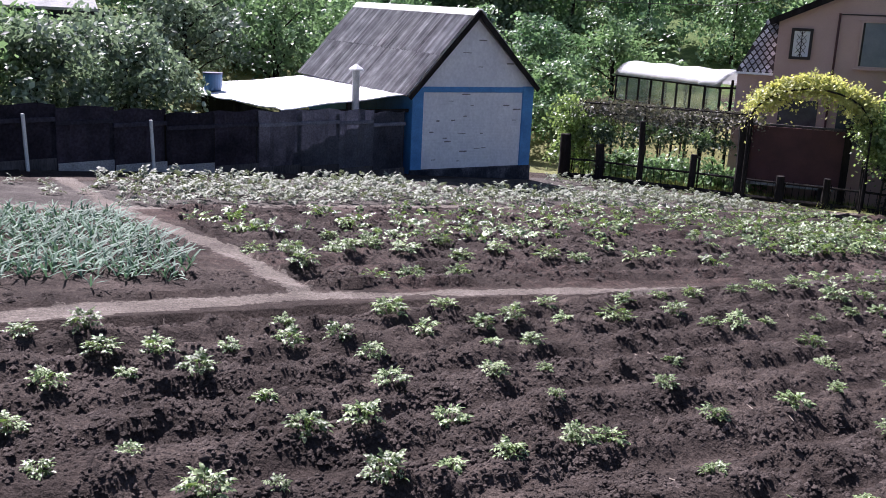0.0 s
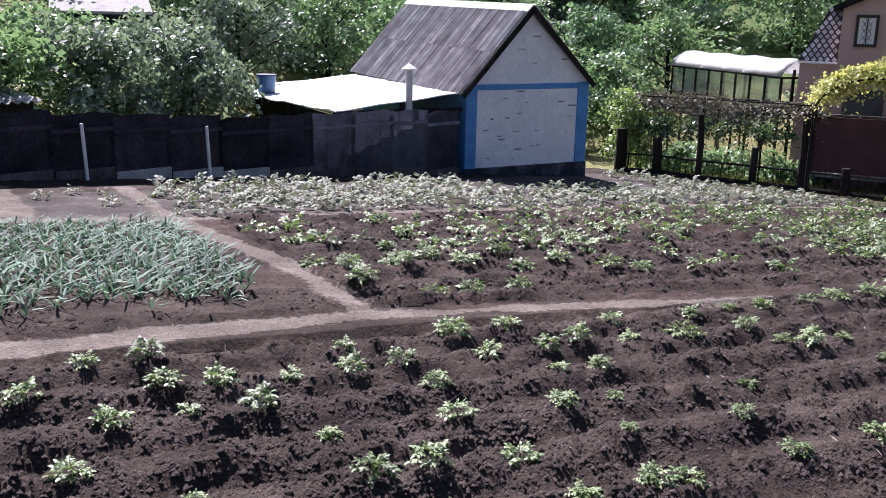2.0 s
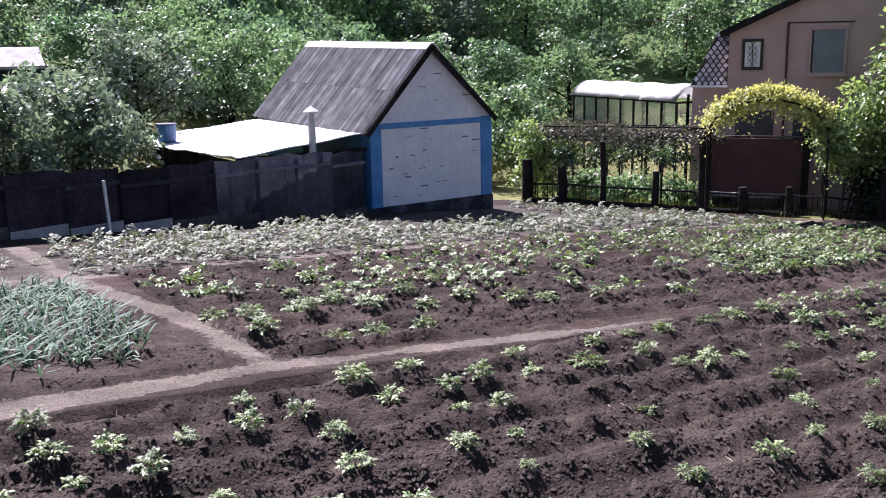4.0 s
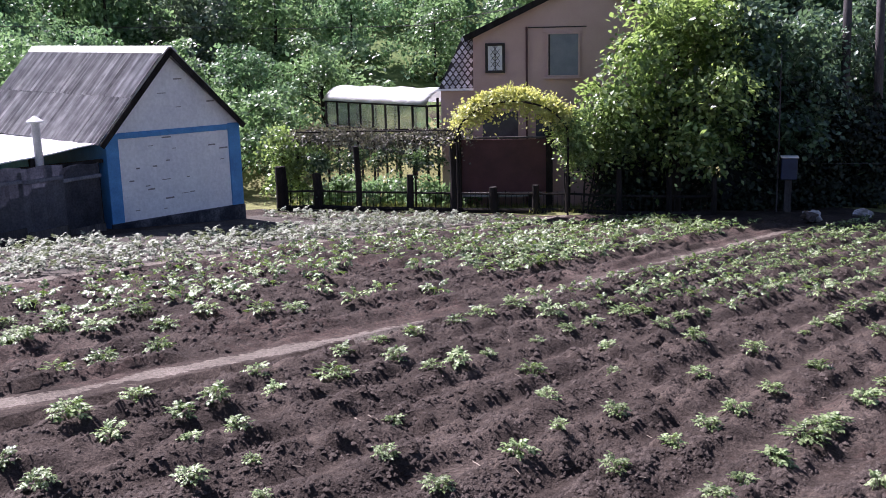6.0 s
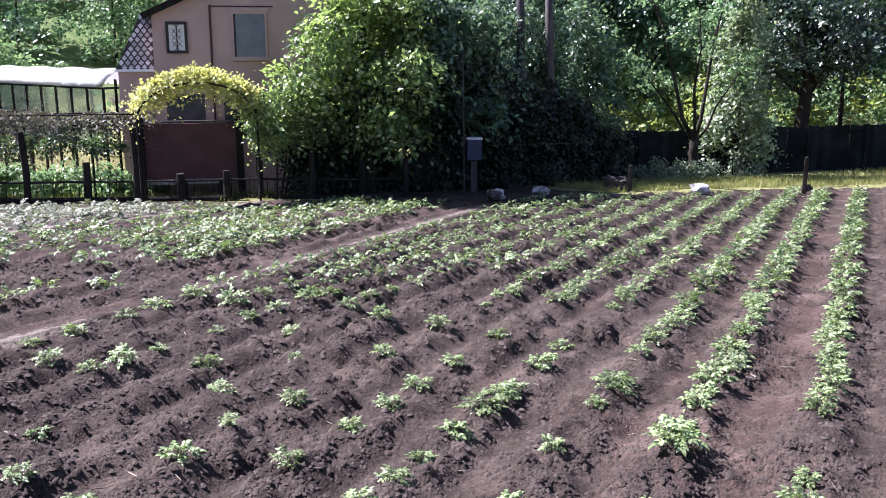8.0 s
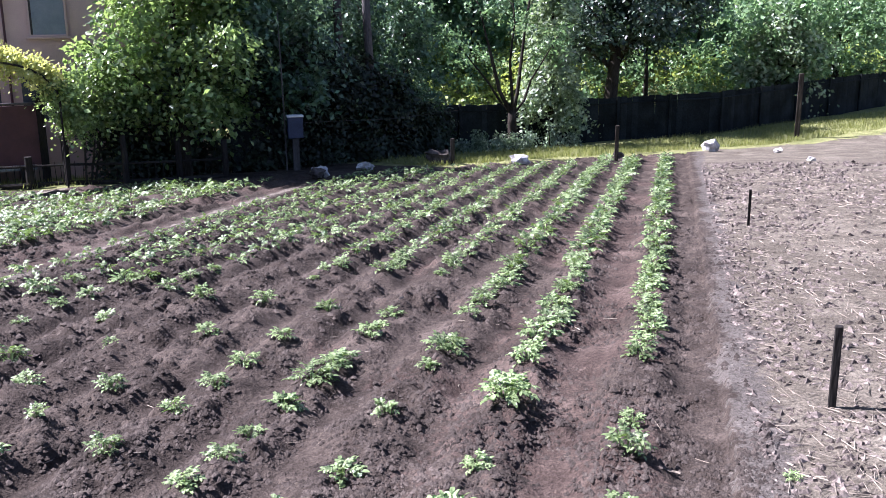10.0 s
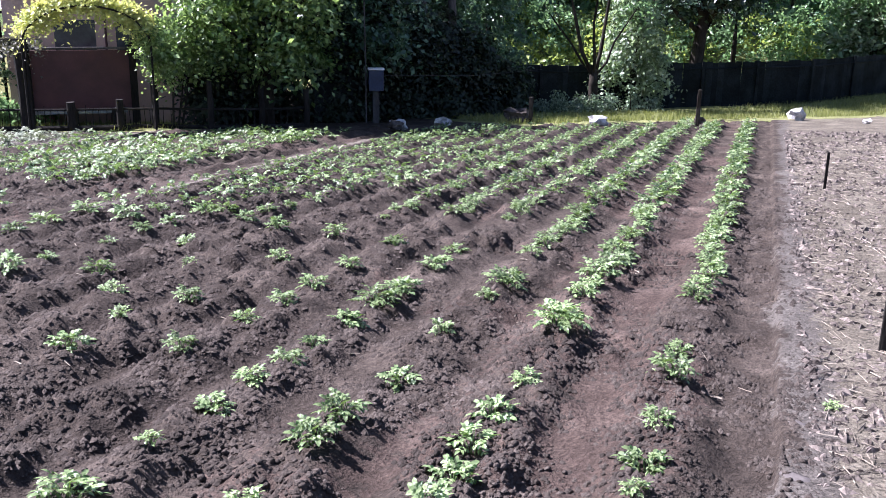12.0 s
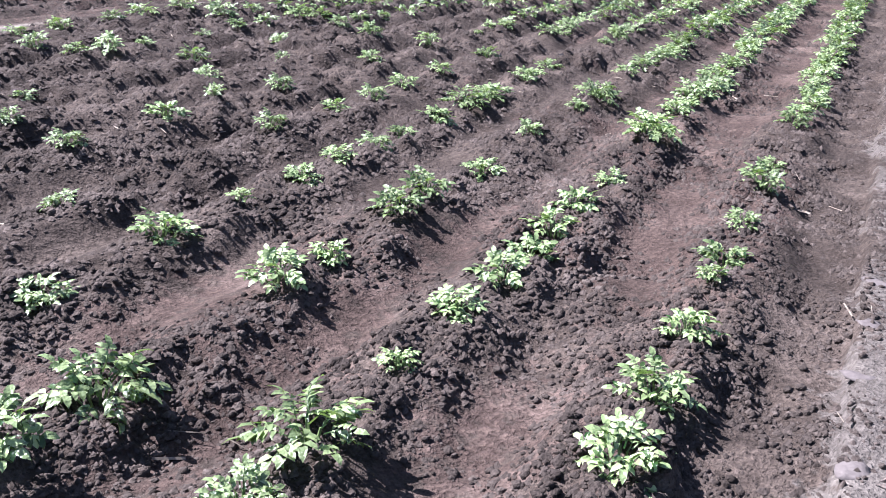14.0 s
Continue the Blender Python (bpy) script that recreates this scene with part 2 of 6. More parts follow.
def slate_material():
    """Old corrugated sheet: pale and dark streaks down the slope, different on each sheet."""
    m = bpy.data.materials.new("weathered asbestos sheet")
    m.use_nodes = True
    n, l = m.node_tree.nodes, m.node_tree.links
    b = n["Principled BSDF"]
    co, info, add, mp = n.new("ShaderNodeTexCoord"), n.new("ShaderNodeObjectInfo"), n.new("ShaderNodeVectorMath"), n.new("ShaderNodeMapping")
    add.operation = "MULTIPLY_ADD"
    add.inputs[1].default_value = (1, 1, 1)
    l.new(co.outputs["Object"], add.inputs[0])
    big = n.new("ShaderNodeMath")
    big.operation = "MULTIPLY"
    big.inputs[1].default_value = 60
    l.new(info.outputs["Random"], big.inputs[0])
    l.new(big.outputs["Value"], add.inputs[2])
    mp.inputs["Scale"].default_value = (11, 0.35, 1)
    l.new(add.outputs["Vector"], mp.inputs["Vector"])
    streak, spots = n.new("ShaderNodeTexNoise"), n.new("ShaderNodeTexNoise")
    streak.inputs["Scale"].default_value, streak.inputs["Detail"].default_value = 1.0, 5
    spots.inputs["Scale"].default_value, spots.inputs["Detail"].default_value = 3.0, 6
    l.new(mp.outputs["Vector"], streak.inputs["Vector"])
    l.new(add.outputs["Vector"], spots.inputs["Vector"])
    ramp = n.new("ShaderNodeValToRGB")
    e = ramp.color_ramp.elements
    e[0].position, e[0].color = 0.36, (0.13, 0.125, 0.125, 1)
    e[1].position, e[1].color = 0.70, (0.74, 0.72, 0.70, 1)
    mid = e.new(0.54)
    mid.color = (0.36, 0.345, 0.335, 1)
    mix = n.new("ShaderNodeMath")
    mix.operation = "MULTIPLY_ADD"
    mix.inputs[1].default_value = 0.35
    l.new(spots.outputs["Fac"], mix.inputs[0])
    half = n.new("ShaderNodeMath")
    half.operation = "MULTIPLY"
    half.inputs[1].default_value = 0.68
    l.new(streak.outputs["Fac"], half.inputs[0])
    l.new(half.outputs["Value"], mix.inputs[2])
    l.new(mix.outputs["Value"], ramp.inputs["Fac"])
    l.new(ramp.outputs["Color"], b.inputs["Base Color"])
    b.inputs["Roughness"].default_value = 0.85
    return m


M_SLATE = slate_material()
M_WHITE_SHEET = material("white roof sheet", (0.78, 0.78, 0.78), (0.9, 0.9, 0.9), 1.2, 0.55, fine=0.05)
M_METAL = material("galvanised pipe", (0.42, 0.42, 0.44), (0.62, 0.62, 0.64), 5, 0.45, 0.4, fine=0.12)
M_WOOD = material("weathered grey wood", (0.050, 0.046, 0.048), (0.12, 0.11, 0.11), 3.5, 0.9, bump=0.6, bump_scale=50, fine=0.3, per_object=0.3, stretch=(1, 1, 0.2))
M_DARKWOOD = material("dark wood", (0.012, 0.010, 0.0095), (0.034, 0.030, 0.028), 4, 0.9, bump=0.5, bump_scale=45, fine=0.3, per_object=0.25, stretch=(1, 1, 0.2))
M_SHEETFENCE = material("tarred fence sheet", (0.018, 0.018, 0.026), (0.055, 0.052, 0.070), 1.2, 0.8, bump=0.4, bump_scale=20, fine=0.3, per_object=0.25)
M_BOARDS = material("old dark fence boards", (0.006, 0.008, 0.009), (0.020, 0.025, 0.028), 1.2, 0.85, bump=0.4, bump_scale=20, fine=0.3, per_object=0.3)
M_GREYSHEET = material("grey weathered fence sheet", (0.060, 0.063, 0.083), (0.190, 0.195, 0.235), 0.9, 0.85, bump=0.4, bump_scale=25, fine=0.25, per_object=0.2)
M_WHITEPOST = material("white painted post", (0.62, 0.62, 0.60), (0.8, 0.8, 0.78), 5, 0.7, fine=0.1)
M_CONCRETE = material("concrete", (0.28, 0.28, 0.28), (0.45, 0.44, 0.43), 3, 0.9, bump=0.5, bump_scale=40)
M_PLASTER = material("pinkish plaster", (0.50, 0.345, 0.31), (0.60, 0.43, 0.395), 0.8, 0.9, bump=0.3, bump_scale=60, fine=0.08)
M_FRAME = material("dark brown window frame", (0.018, 0.013, 0.012), (0.035, 0.026, 0.024), 6, 0.6)
M_CURTAIN = material("white window lattice", (0.75, 0.75, 0.75), (0.88, 0.88, 0.88), 4, 0.8, fine=0.05)
M_SHUTTER = material("grey blind", (0.17, 0.19, 0.22), (0.24, 0.26, 0.29), 2, 0.6, fine=0.08)
M_TILE = material("grey diamond tile", (0.34, 0.34, 0.36), (0.58, 0.58, 0.60), 4, 0.8, per_object=0.25)
M_FILM = material("milky greenhouse film", (0.75, 0.77, 0.78), (0.88, 0.89, 0.90), 1.5, 0.4, fine=0.05)
M_MAROON = material("maroon painted metal", (0.060, 0.018, 0.022), (0.105, 0.035, 0.04), 1.5, 0.55, fine=0.12)
M_NAVY = material("navy painted metal", (0.015, 0.025, 0.065), (0.03, 0.045, 0.10), 4, 0.5)
M_STONE = material("pale rock", (0.26, 0.25, 0.245), (0.66, 0.63, 0.62), 5, 0.9, bump=0.8, bump_scale=18, fine=0.25)
M_BARREL = material("blue plastic", (0.018, 0.075, 0.17), (0.03, 0.115, 0.25), 3, 0.4, fine=0.1)
M_TWIG = leaf_material("dry vine leaf", (0.060, 0.058, 0.045), (0.21, 0.20, 0.15), (0.16, 0.16, 0.09), 0.25, 0.6, 0.4)
M_DARKSTONE = material("brown earthy stone", (0.035, 0.028, 0.025), (0.13, 0.11, 0.10), 5, 0.95, bump=0.8, bump_scale=18, fine=0.3)
M_PANE_SHADE = material("window pane darkened for porch shade", (0.030, 0.036, 0.045), (0.075, 0.085, 0.10), 2, 0.25, fine=0.1)
M_INSIDE_SHADE = material("panel painted as interior shade", (0.012, 0.012, 0.014), (0.03, 0.03, 0.034), 2, 0.95)


def glass_material():
    m = bpy.data.materials.new("window glass")
    m.use_nodes = True
    b = m.node_tree.nodes["Principled BSDF"]
    b.inputs["Base Color"].default_value = (0.75, 0.82, 0.82, 1)
    b.inputs["Roughness"].default_value = 0.08
    b.inputs["Transmission Weight"].default_value = 0.85
    return m


M_GLASS = glass_material()

# ------------------------------------------------------------------ building helpers
rnd = random.Random(7)
rng = np.random.default_rng(7)


def mesh_from(name, verts, faces, mats, index=None, smooth=False):
    me = bpy.data.meshes.new(name)
    me.from_pydata([tuple(v) for v in verts], [], [tuple(f) for f in faces])
    for m in mats:
        me.materials.append(m)
    if index is not None:
        me.polygons.foreach_set("material_index", np.asarray(index, dtype=np.int32))
    if smooth:
        me.polygons.foreach_set("use_smooth", np.ones(len(me.polygons), dtype=bool))
    me.update()
    return me


def part(name, bm, mat, parent=None, label="", smooth=False):
    """Links a bmesh as one mesh object under a thing or a part."""
    me = bpy.data.meshes.new(name)
    bm.to_mesh(me)
    bm.free()
    me.materials.append(mat)
    if smooth:
        me.polygons.foreach_set("use_smooth", np.ones(len(me.polygons), dtype=bool))
    ob = new(name, me)
    if parent:
        ob.parent = parent
    if label:
        tagged(ob, label)
    return ob


def piece(name, me, parent, m):
    """One more object on a shared mesh."""
    ob = new(name, me)
    ob.parent = parent
    ob.matrix_basis = m
    return ob


def thing(name, m, label, category, group="", kind=""):
    ob = new(name)
    ob.empty_display_size = 0.2
    ob.matrix_basis = m
    return tagged(ob, label, category, group, kind)


def box(bm, x0, x1, y0, y1, z0, z1, bevel=0.0, turn=None):
    """A box between two corners, with worn edges."""
    g = bmesh.ops.create_cube(bm, size=1)
    vs = g["verts"]
    m = Matrix.Translation(((x0 + x1) / 2, (y0 + y1) / 2, (z0 + z1) / 2)) @ Matrix.Diagonal((abs(x1 - x0), abs(y1 - y0), abs(z1 - z0), 1))
    bmesh.ops.transform(bm, matrix=(turn or Matrix.Identity(4)) @ m, verts=vs)
    if bevel:
        es = list({e for v in vs for e in v.link_edges})
        bmesh.ops.bevel(bm, geom=es, offset=bevel, segments=1, affect="EDGES")
    return bm


def boxed(*args, **kw):
    return box(bmesh.new(), *args, **kw)


def tube(bm, points, radii, sides=8):
    """A tapered round limb along points."""
    rings = []
    for i, p in enumerate(points):
        p = Vector(p)
        d = (Vector(points[min(i + 1, len(points) - 1)]) - Vector(points[max(i - 1, 0)])).normalized()
        a = d.orthogonal().normalized()
        b = d.cross(a)
        rings.append([bm.verts.new(p + (a * math.cos(2 * math.pi * k / sides) + b * math.sin(2 * math.pi * k / sides)) * radii[i]) for k in range(sides)])
    for lo, hi in zip(rings, rings[1:]):
        # keep the seams aligned
        off = min(range(sides), key=lambda s: (hi[s].co - lo[0].co).length)
        for k in range(sides):
            bm.faces.new((lo[k], lo[(k + 1) % sides], hi[(k + 1 + off) % sides], hi[(k + off) % sides]))
    bm.faces.new(rings[0][::-1])
    bm.faces.new(rings[-1])
    return bm


def lump(bm, centre, size, sub=2, rough=0.25, seed=0):
    """An uneven rounded stone or clod."""
    g = bmesh.ops.create_icosphere(bm, subdivisions=sub, radius=1)
    for v in g["verts"]:
        n = 1 + rough * noise.noise(v.co * 1.7 + Vector((seed, seed * 2, 0))) + rough * 0.5 * noise.noise(v.co * 4 + Vector((0, seed, 9)))
        v.co = Vector((v.co.x * n * size[0], v.co.y * n * size[1], v.co.z * n * size[2])) + Vector(centre)
    return bm


# ------------------------------------------------------------------ plan
SLOPE_X, SLOPE_Y = -0.0511, -0.0689
UX, UY = 0.8713, 0.4907              # along the rows; v runs across them


def xy(u, v):
    return u * UX - v * UY, u * UY + v * UX


def uv_of(x, y):
    return x * UX + y * UY, -x * UY + y * UX


def outside(x, y):
    """How far a place lies beyond the garden's fences."""
    return np.maximum(-0.707 * x + 0.707 * y - 15.77, np.minimum(0.566 * x + 0.824 * y - 24.78, 0.359 * x + 0.933 * y - 23.8))


def ground(x, y):
    """The lie of the land: the garden falls gently away, and a hillside climbs beyond the fences."""
    x, y = np.asarray(x, float), np.asarray(y, float)
    r = np.hypot(x, y) + 1e-6
    z = (SLOPE_X * x + SLOPE_Y * y) * np.minimum(1, 36 / r)
    e = np.maximum(0, np.maximum(-0.707 * x + 0.707 * y - 17.77, np.minimum(0.566 * x + 0.824 * y - 26.78, 0.359 * x + 0.933 * y - 31.0)))
    return z + 0.30 * np.minimum(e, 40) * np.minimum(1, e / 3.0) + 0.12 * np.clip(e - 40, 0, 90)


def gz(x, y):
    return float(ground(x, y))


def first_row(u):
    return 0.33 - 0.04 * u


def spacing(u):
    return 0.70 + 0.0056 * (u - 4)


ROW_W = [0, 1.05, 1.97, 2.93, 3.82, 4.71, 5.6, 6.43, 7.32, 8.15, 9.02]
main_path = lambda u: np.interp(u, [0.6, 1.6, 3.4, 5, 8, 11, 14, 23], [7.08, 7.2, 7.36, 7.25, 6.95, 6.92, 7.2, 7.55])
cross_path = lambda u: np.interp(u, [1.7, 3.4, 5, 8, 13.8, 19.3], [12.65, 12.65, 12.92, 13.2, 13.7, 13.0])
stubble_edge = lambda u: first_row(u) - 0.72 - 0.012 * u

# value noise on a lattice, quick for whole arrays
LATTICE = np.random.default_rng(3).random((256, 256))


def vnoise(x, y, size):
    x, y = np.asarray(x) / size + 500.0, np.asarray(y) / size + 500.0
    i, j = np.floor(x).astype(int), np.floor(y).astype(int)
    fx, fy = x - i, y - j
    fx, fy = fx * fx * (3 - 2 * fx), fy * fy * (3 - 2 * fy)
    g = lambda a, b: LATTICE[(i + a) % 256, (j + b) % 256]
    return (g(0, 0) * (1 - fx) + g(1, 0) * fx) * (1 - fy) + (g(0, 1) * (1 - fx) + g(1, 1) * fx) * fy


def from_row(u, v):
    """How far a place lies from the middle of the next row, in metres."""
    w = (v - first_row(u)) / spacing(u)
    wander = (vnoise(u, v, 1.5) - 0.5) * 0.16
    return np.min(np.abs((w + wander)[..., None] - np.array(ROW_W)), axis=-1) * 0.72


def crumbly(u, v):
    """Loose crumbs on the ridges, smooth crust in the furrows."""
    near = from_row(u, v)
    w = (v - first_row(u)) / spacing(u)
    near = np.where((w < 0) & (w > -1.0), np.minimum(near, 0.20), near)
    near = np.where((v > main_path(u) + 0.25) & (v < cross_path(u)), 0.20 - 0.10 * np.cos((v - 8.3) * 2 * np.pi / 0.7), near)
    return np.clip(1.22 - near / 0.36 + 1.05 * (vnoise(u * 0.8 + v * 0.6, v * 0.8 - u * 0.6, 0.21) - 0.5) + 0.9 * (vnoise(u * 0.6 - v * 0.8, v * 0.6 + u * 0.8, 0.55) - 0.5), 0.06, 1.25)


def relief(u, v):
    """Ridges, furrows and crumbs of the dug soil, on top of the lie of the land."""
    w = (v - first_row(u)) / spacing(u)
    near = from_row(u, v)
    dug = (w > -0.75) & (w < 9.55)
    lift = np.clip(1 - np.maximum(near - 0.05 - 0.05 * vnoise(u, v, 0.4), 0) / 0.24, 0, 1)
    ridge = (0.082 + 0.022 * np.clip((w - 2) / 3, 0, 1)) * (lift * lift * (3 - 2 * lift) - 1) + 0.012
    middle = (v > main_path(u) + 0.3) & (v < cross_path(u) - 0.25) & (u > 3.75)
    z = np.where(dug, ridge, 0.0) + np.where(middle, 0.05 * np.cos((v - 8.3) * 2 * np.pi / 0.7), 0)
    rough = crumbly(u, v)
    bed = (v > main_path(u) + 0.25) & (v < 12.3) & (u > -3.5) & (u < 3.4)
    crumbs = np.where(dug | middle, 1.0, np.where(bed, 0.7, np.where(v < stubble_edge(u), 0.45, 0.15)))
    # clods lie drawn out along the rows
    a, b = 0.55 * (u * 0.96 + v * 0.28), v * 0.96 - u * 0.28
    z = z + crumbs * (0.066 * (0.30 + rough) * (vnoise(a, b, 0.15) - 0.5) + 0.066 * rough * (vnoise(a + 7, b, 0.085) - 0.5) + 0.026 * (0.2 + rough) * (vnoise(u + 2, v + 5, 0.05) - 0.5) + 0.020 * (vnoise(u, v + 3, 0.6) - 0.5))
    z = z - 0.03 * (np.abs(v - main_path(u)) < 0.26)
    return z


def soil_z(x, y):
    u, v = uv_of(x, y)
    return gz(x, y) + float(relief(np.array([u]), np.array([v]))[0]) * (1.0 if outside(x, y) < 0 else 0.0)


# ------------------------------------------------------------------ ground
def build_ground():
    us = np.concatenate([np.linspace(-160, -6, 14), np.linspace(-5.6, -4.2, 8), np.arange(-4.1, 1.27, 0.075), np.arange(1.3, 6, 0.028), np.arange(6, 11, 0.05), np.arange(11, 18, 0.07), np.arange(18, 36, 0.14), np.linspace(36.3, 60, 34), np.linspace(62, 220, 40)])
    vs = np.concatenate([np.linspace(-160, -12, 18), np.arange(-11.5, -3, 0.25), np.arange(-3, -1.2, 0.05), np.arange(-1.2, 3.6, 0.032), np.arange(3.6, 8.4, 0.055), np.arange(8.4, 17, 0.085), np.arange(17, 36, 0.3), np.linspace(37, 220, 40)])
    gu, gv = np.meshgrid(us, vs, indexing="ij")
    x, y = xy(gu, gv)
    e = outside(x, y)
    z = ground(x, y) + np.where(e < -0.3, relief(gu, gv), 0.10 * (vnoise(x, y, 0.8) - 0.5) * (e < 60))
    nu, nv = gu.shape
    idx = np.arange(nu * nv).reshape(nu, nv)
    faces = np.stack([idx[:-1, :-1], idx[1:, :-1], idx[1:, 1:], idx[:-1, 1:]], -1).reshape(-1, 4)
    soft = lambda inside, width=0.09: np.clip(0.5 + inside / (2 * width), 0, 1)
    j = (vnoise(gu * 0.8 + gv * 0.6, gv * 0.8 - gu * 0.6, 0.45) - 0.5) * 0.14
    cw = (gv - first_row(gu)) / spacing(gu)
    red = np.clip(1.0 * vnoise(gu, gv, 0.8) - 0.06 - 0.15 * np.clip(cw, 0, 6) + 0.25 * np.clip(from_row(gu, gv) / 0.3, 0, 1), 0, 1) * soft(cw + 0.25, 0.2)
    red = np.maximum(red * (cw < 9.5), 0.75 * vnoise(gu + 4, gv, 1.1) * ((gv > main_path(gu)) & (gv < cross_path(gu))))
    # pale soil stops short of the fences: dark soil paints their shadow band
    pale = soft(gv - cross_path(gu)) * soft(-1.7 + j - e, 0.2)
    path = np.maximum.reduce([
        soft(0.16 + j - np.abs(gv - cross_path(gu))) * ((gu > 1.2) & (gu < 21)),
        soft(0.10 + 0.025 * np.clip(5.2 - gu, 0, 3) + 1.3 * j - np.abs(gv - main_path(gu))) * (gu < 24) * (1 - 0.36 * np.clip((gu - 5) / 5, 0, 1)),
        soft(0.15 + j - np.abs(gu - np.interp(gv, [7.4, 8.5, 9.8, 11.4, 12.6], [3.62, 3.64, 3.60, 3.37, 3.22]))) * ((gv > 7.2) & (gv < 16)),
        soft(0.22 + j - np.abs(gu - 1.30)) * ((gv > 12.5) & (gv < 16))])
    edge = stubble_edge(gu)
    strip = soft(edge + 0.25 + j * 1.5 - gv, 0.14) * soft(gv - edge + 0.4)
    stubble = soft(edge + j * 1.5 - gv, 0.14)
    grass, hill = soft(e + 0.25 + j) * (1 - soft(x - 13.6, 0.3) * soft(20.3 - x + 2 * j, 0.3)), soft(e - 14, 2.0)
    zero = np.zeros_like(gu)
    me = bpy.data.meshes.new("ground")
    me.vertices.add(nu * nv)
    me.vertices.foreach_set("co", np.stack([x, y, z], -1).reshape(-1))
    me.loops.add(faces.size)
    me.loops.foreach_set("vertex_index", faces.reshape(-1).astype(np.int32))
    me.polygons.add(len(faces))
    me.polygons.foreach_set("loop_start", np.arange(0, faces.size, 4, dtype=np.int32))
    me.materials.append(M_GROUND)
    for layer, four in (("cover", (red, pale, path, strip)), ("cover_b", (stubble, grass, hill, zero))):
        me.color_attributes.new(name=layer, type="FLOAT_COLOR", domain="POINT").data.foreach_set("color", np.stack(four, -1).astype(np.float32).reshape(-1))
    me.polygons.foreach_set("use_smooth", np.ones(len(faces), dtype=bool))
    me.update()
    me.validate()
    tagged(new("ground", me), "dug dark garden soil with trodden paths", "ground", kind="structure")


build_ground()


def add_courses(m, strength=0.35):
    """Faint relief of brick courses under the paint."""
    n, l = m.node_tree.nodes, m.node_tree.links
    co, sep, com, br, bp = n.new("ShaderNodeTexCoord"), n.new("ShaderNodeSeparateXYZ"), n.new("ShaderNodeCombineXYZ"), n.new("ShaderNodeTexBrick"), n.new("ShaderNodeBump")
    l.new(co.outputs["Object"], sep.inputs["Vector"])
    l.new(sep.outputs["X"], com.inputs["X"])
    l.new(sep.outputs["Z"], com.inputs["Y"])
    l.new(com.outputs["Vector"], br.inputs["Vector"])
    br.inputs["Scale"].default_value = 1.0
    br.inputs["Brick Width"].default_value, br.inputs["Row Height"].default_value = 0.26, 0.077
    br.inputs["Mortar Size"].default_value, br.inputs["Mortar Smooth"].default_value = 0.007, 0.6
    br.inputs["Color1"].default_value = br.inputs["Color2"].default_value = (1, 1, 1, 1)
    br.inputs["Mortar"].default_value = (0, 0, 0, 1)
    bp.inputs["Strength"].default_value, bp.inputs["Distance"].default_value = strength, 0.006
    l.new(br.outputs["Color"], bp.inputs["Height"])
    old = n["Principled BSDF"].inputs["Normal"].links
    if old:
        l.new(old[0].from_socket, bp.inputs["Normal"])
    l.new(bp.outputs["Normal"], n["Principled BSDF"].inputs["Normal"])


add_courses(M_WHITEWASH, 0.6)


# ------------------------------------------------------------------ shed
L0, R0 = Vector((0.90, 21.95)), Vector((3.95, 23.60))
SHED_W = (R0 - L0).length
SHED_TURN = math.degrees(math.atan2(R0.y - L0.y, R0.x - L0.x))
SHED_LEN, SHED_BASE, EAVE, RIDGE = 5.8, -1.95, 0.55, 2.27


def wave_sheet(width, length, waves, amp, thick=0.012, per=6):
    """A corrugated sheet: width across the waves (x), length along them (y)."""
    bm = bmesh.new()
    n = waves * per
    top, low = [], []
    for i in range(n + 1):
        x = width * i / n
        z = amp * math.cos(2 * math.pi * i / per)
        top.append([bm.verts.new((x, yy, z)) for yy in (0, length)])
        low.append([bm.verts.new((x, yy, z - thick)) for yy in (0, length)])
    for i in range(n):
        bm.faces.new((top[i][0], top[i + 1][0], top[i + 1][1], top[i][1]))
        bm.faces.new((low[i][1], low[i + 1][1], low[i + 1][0], low[i][0]))
        bm.faces.new((top[i][0], low[i][0], low[i + 1][0], top[i + 1][0]))
        bm.faces.new((top[i + 1][1], low[i + 1][1], low[i][1], top[i][1]))
    for i in (0, n):
        bm.faces.new((top[i][0], top[i][1], low[i][1], low[i][0]))
    return bm


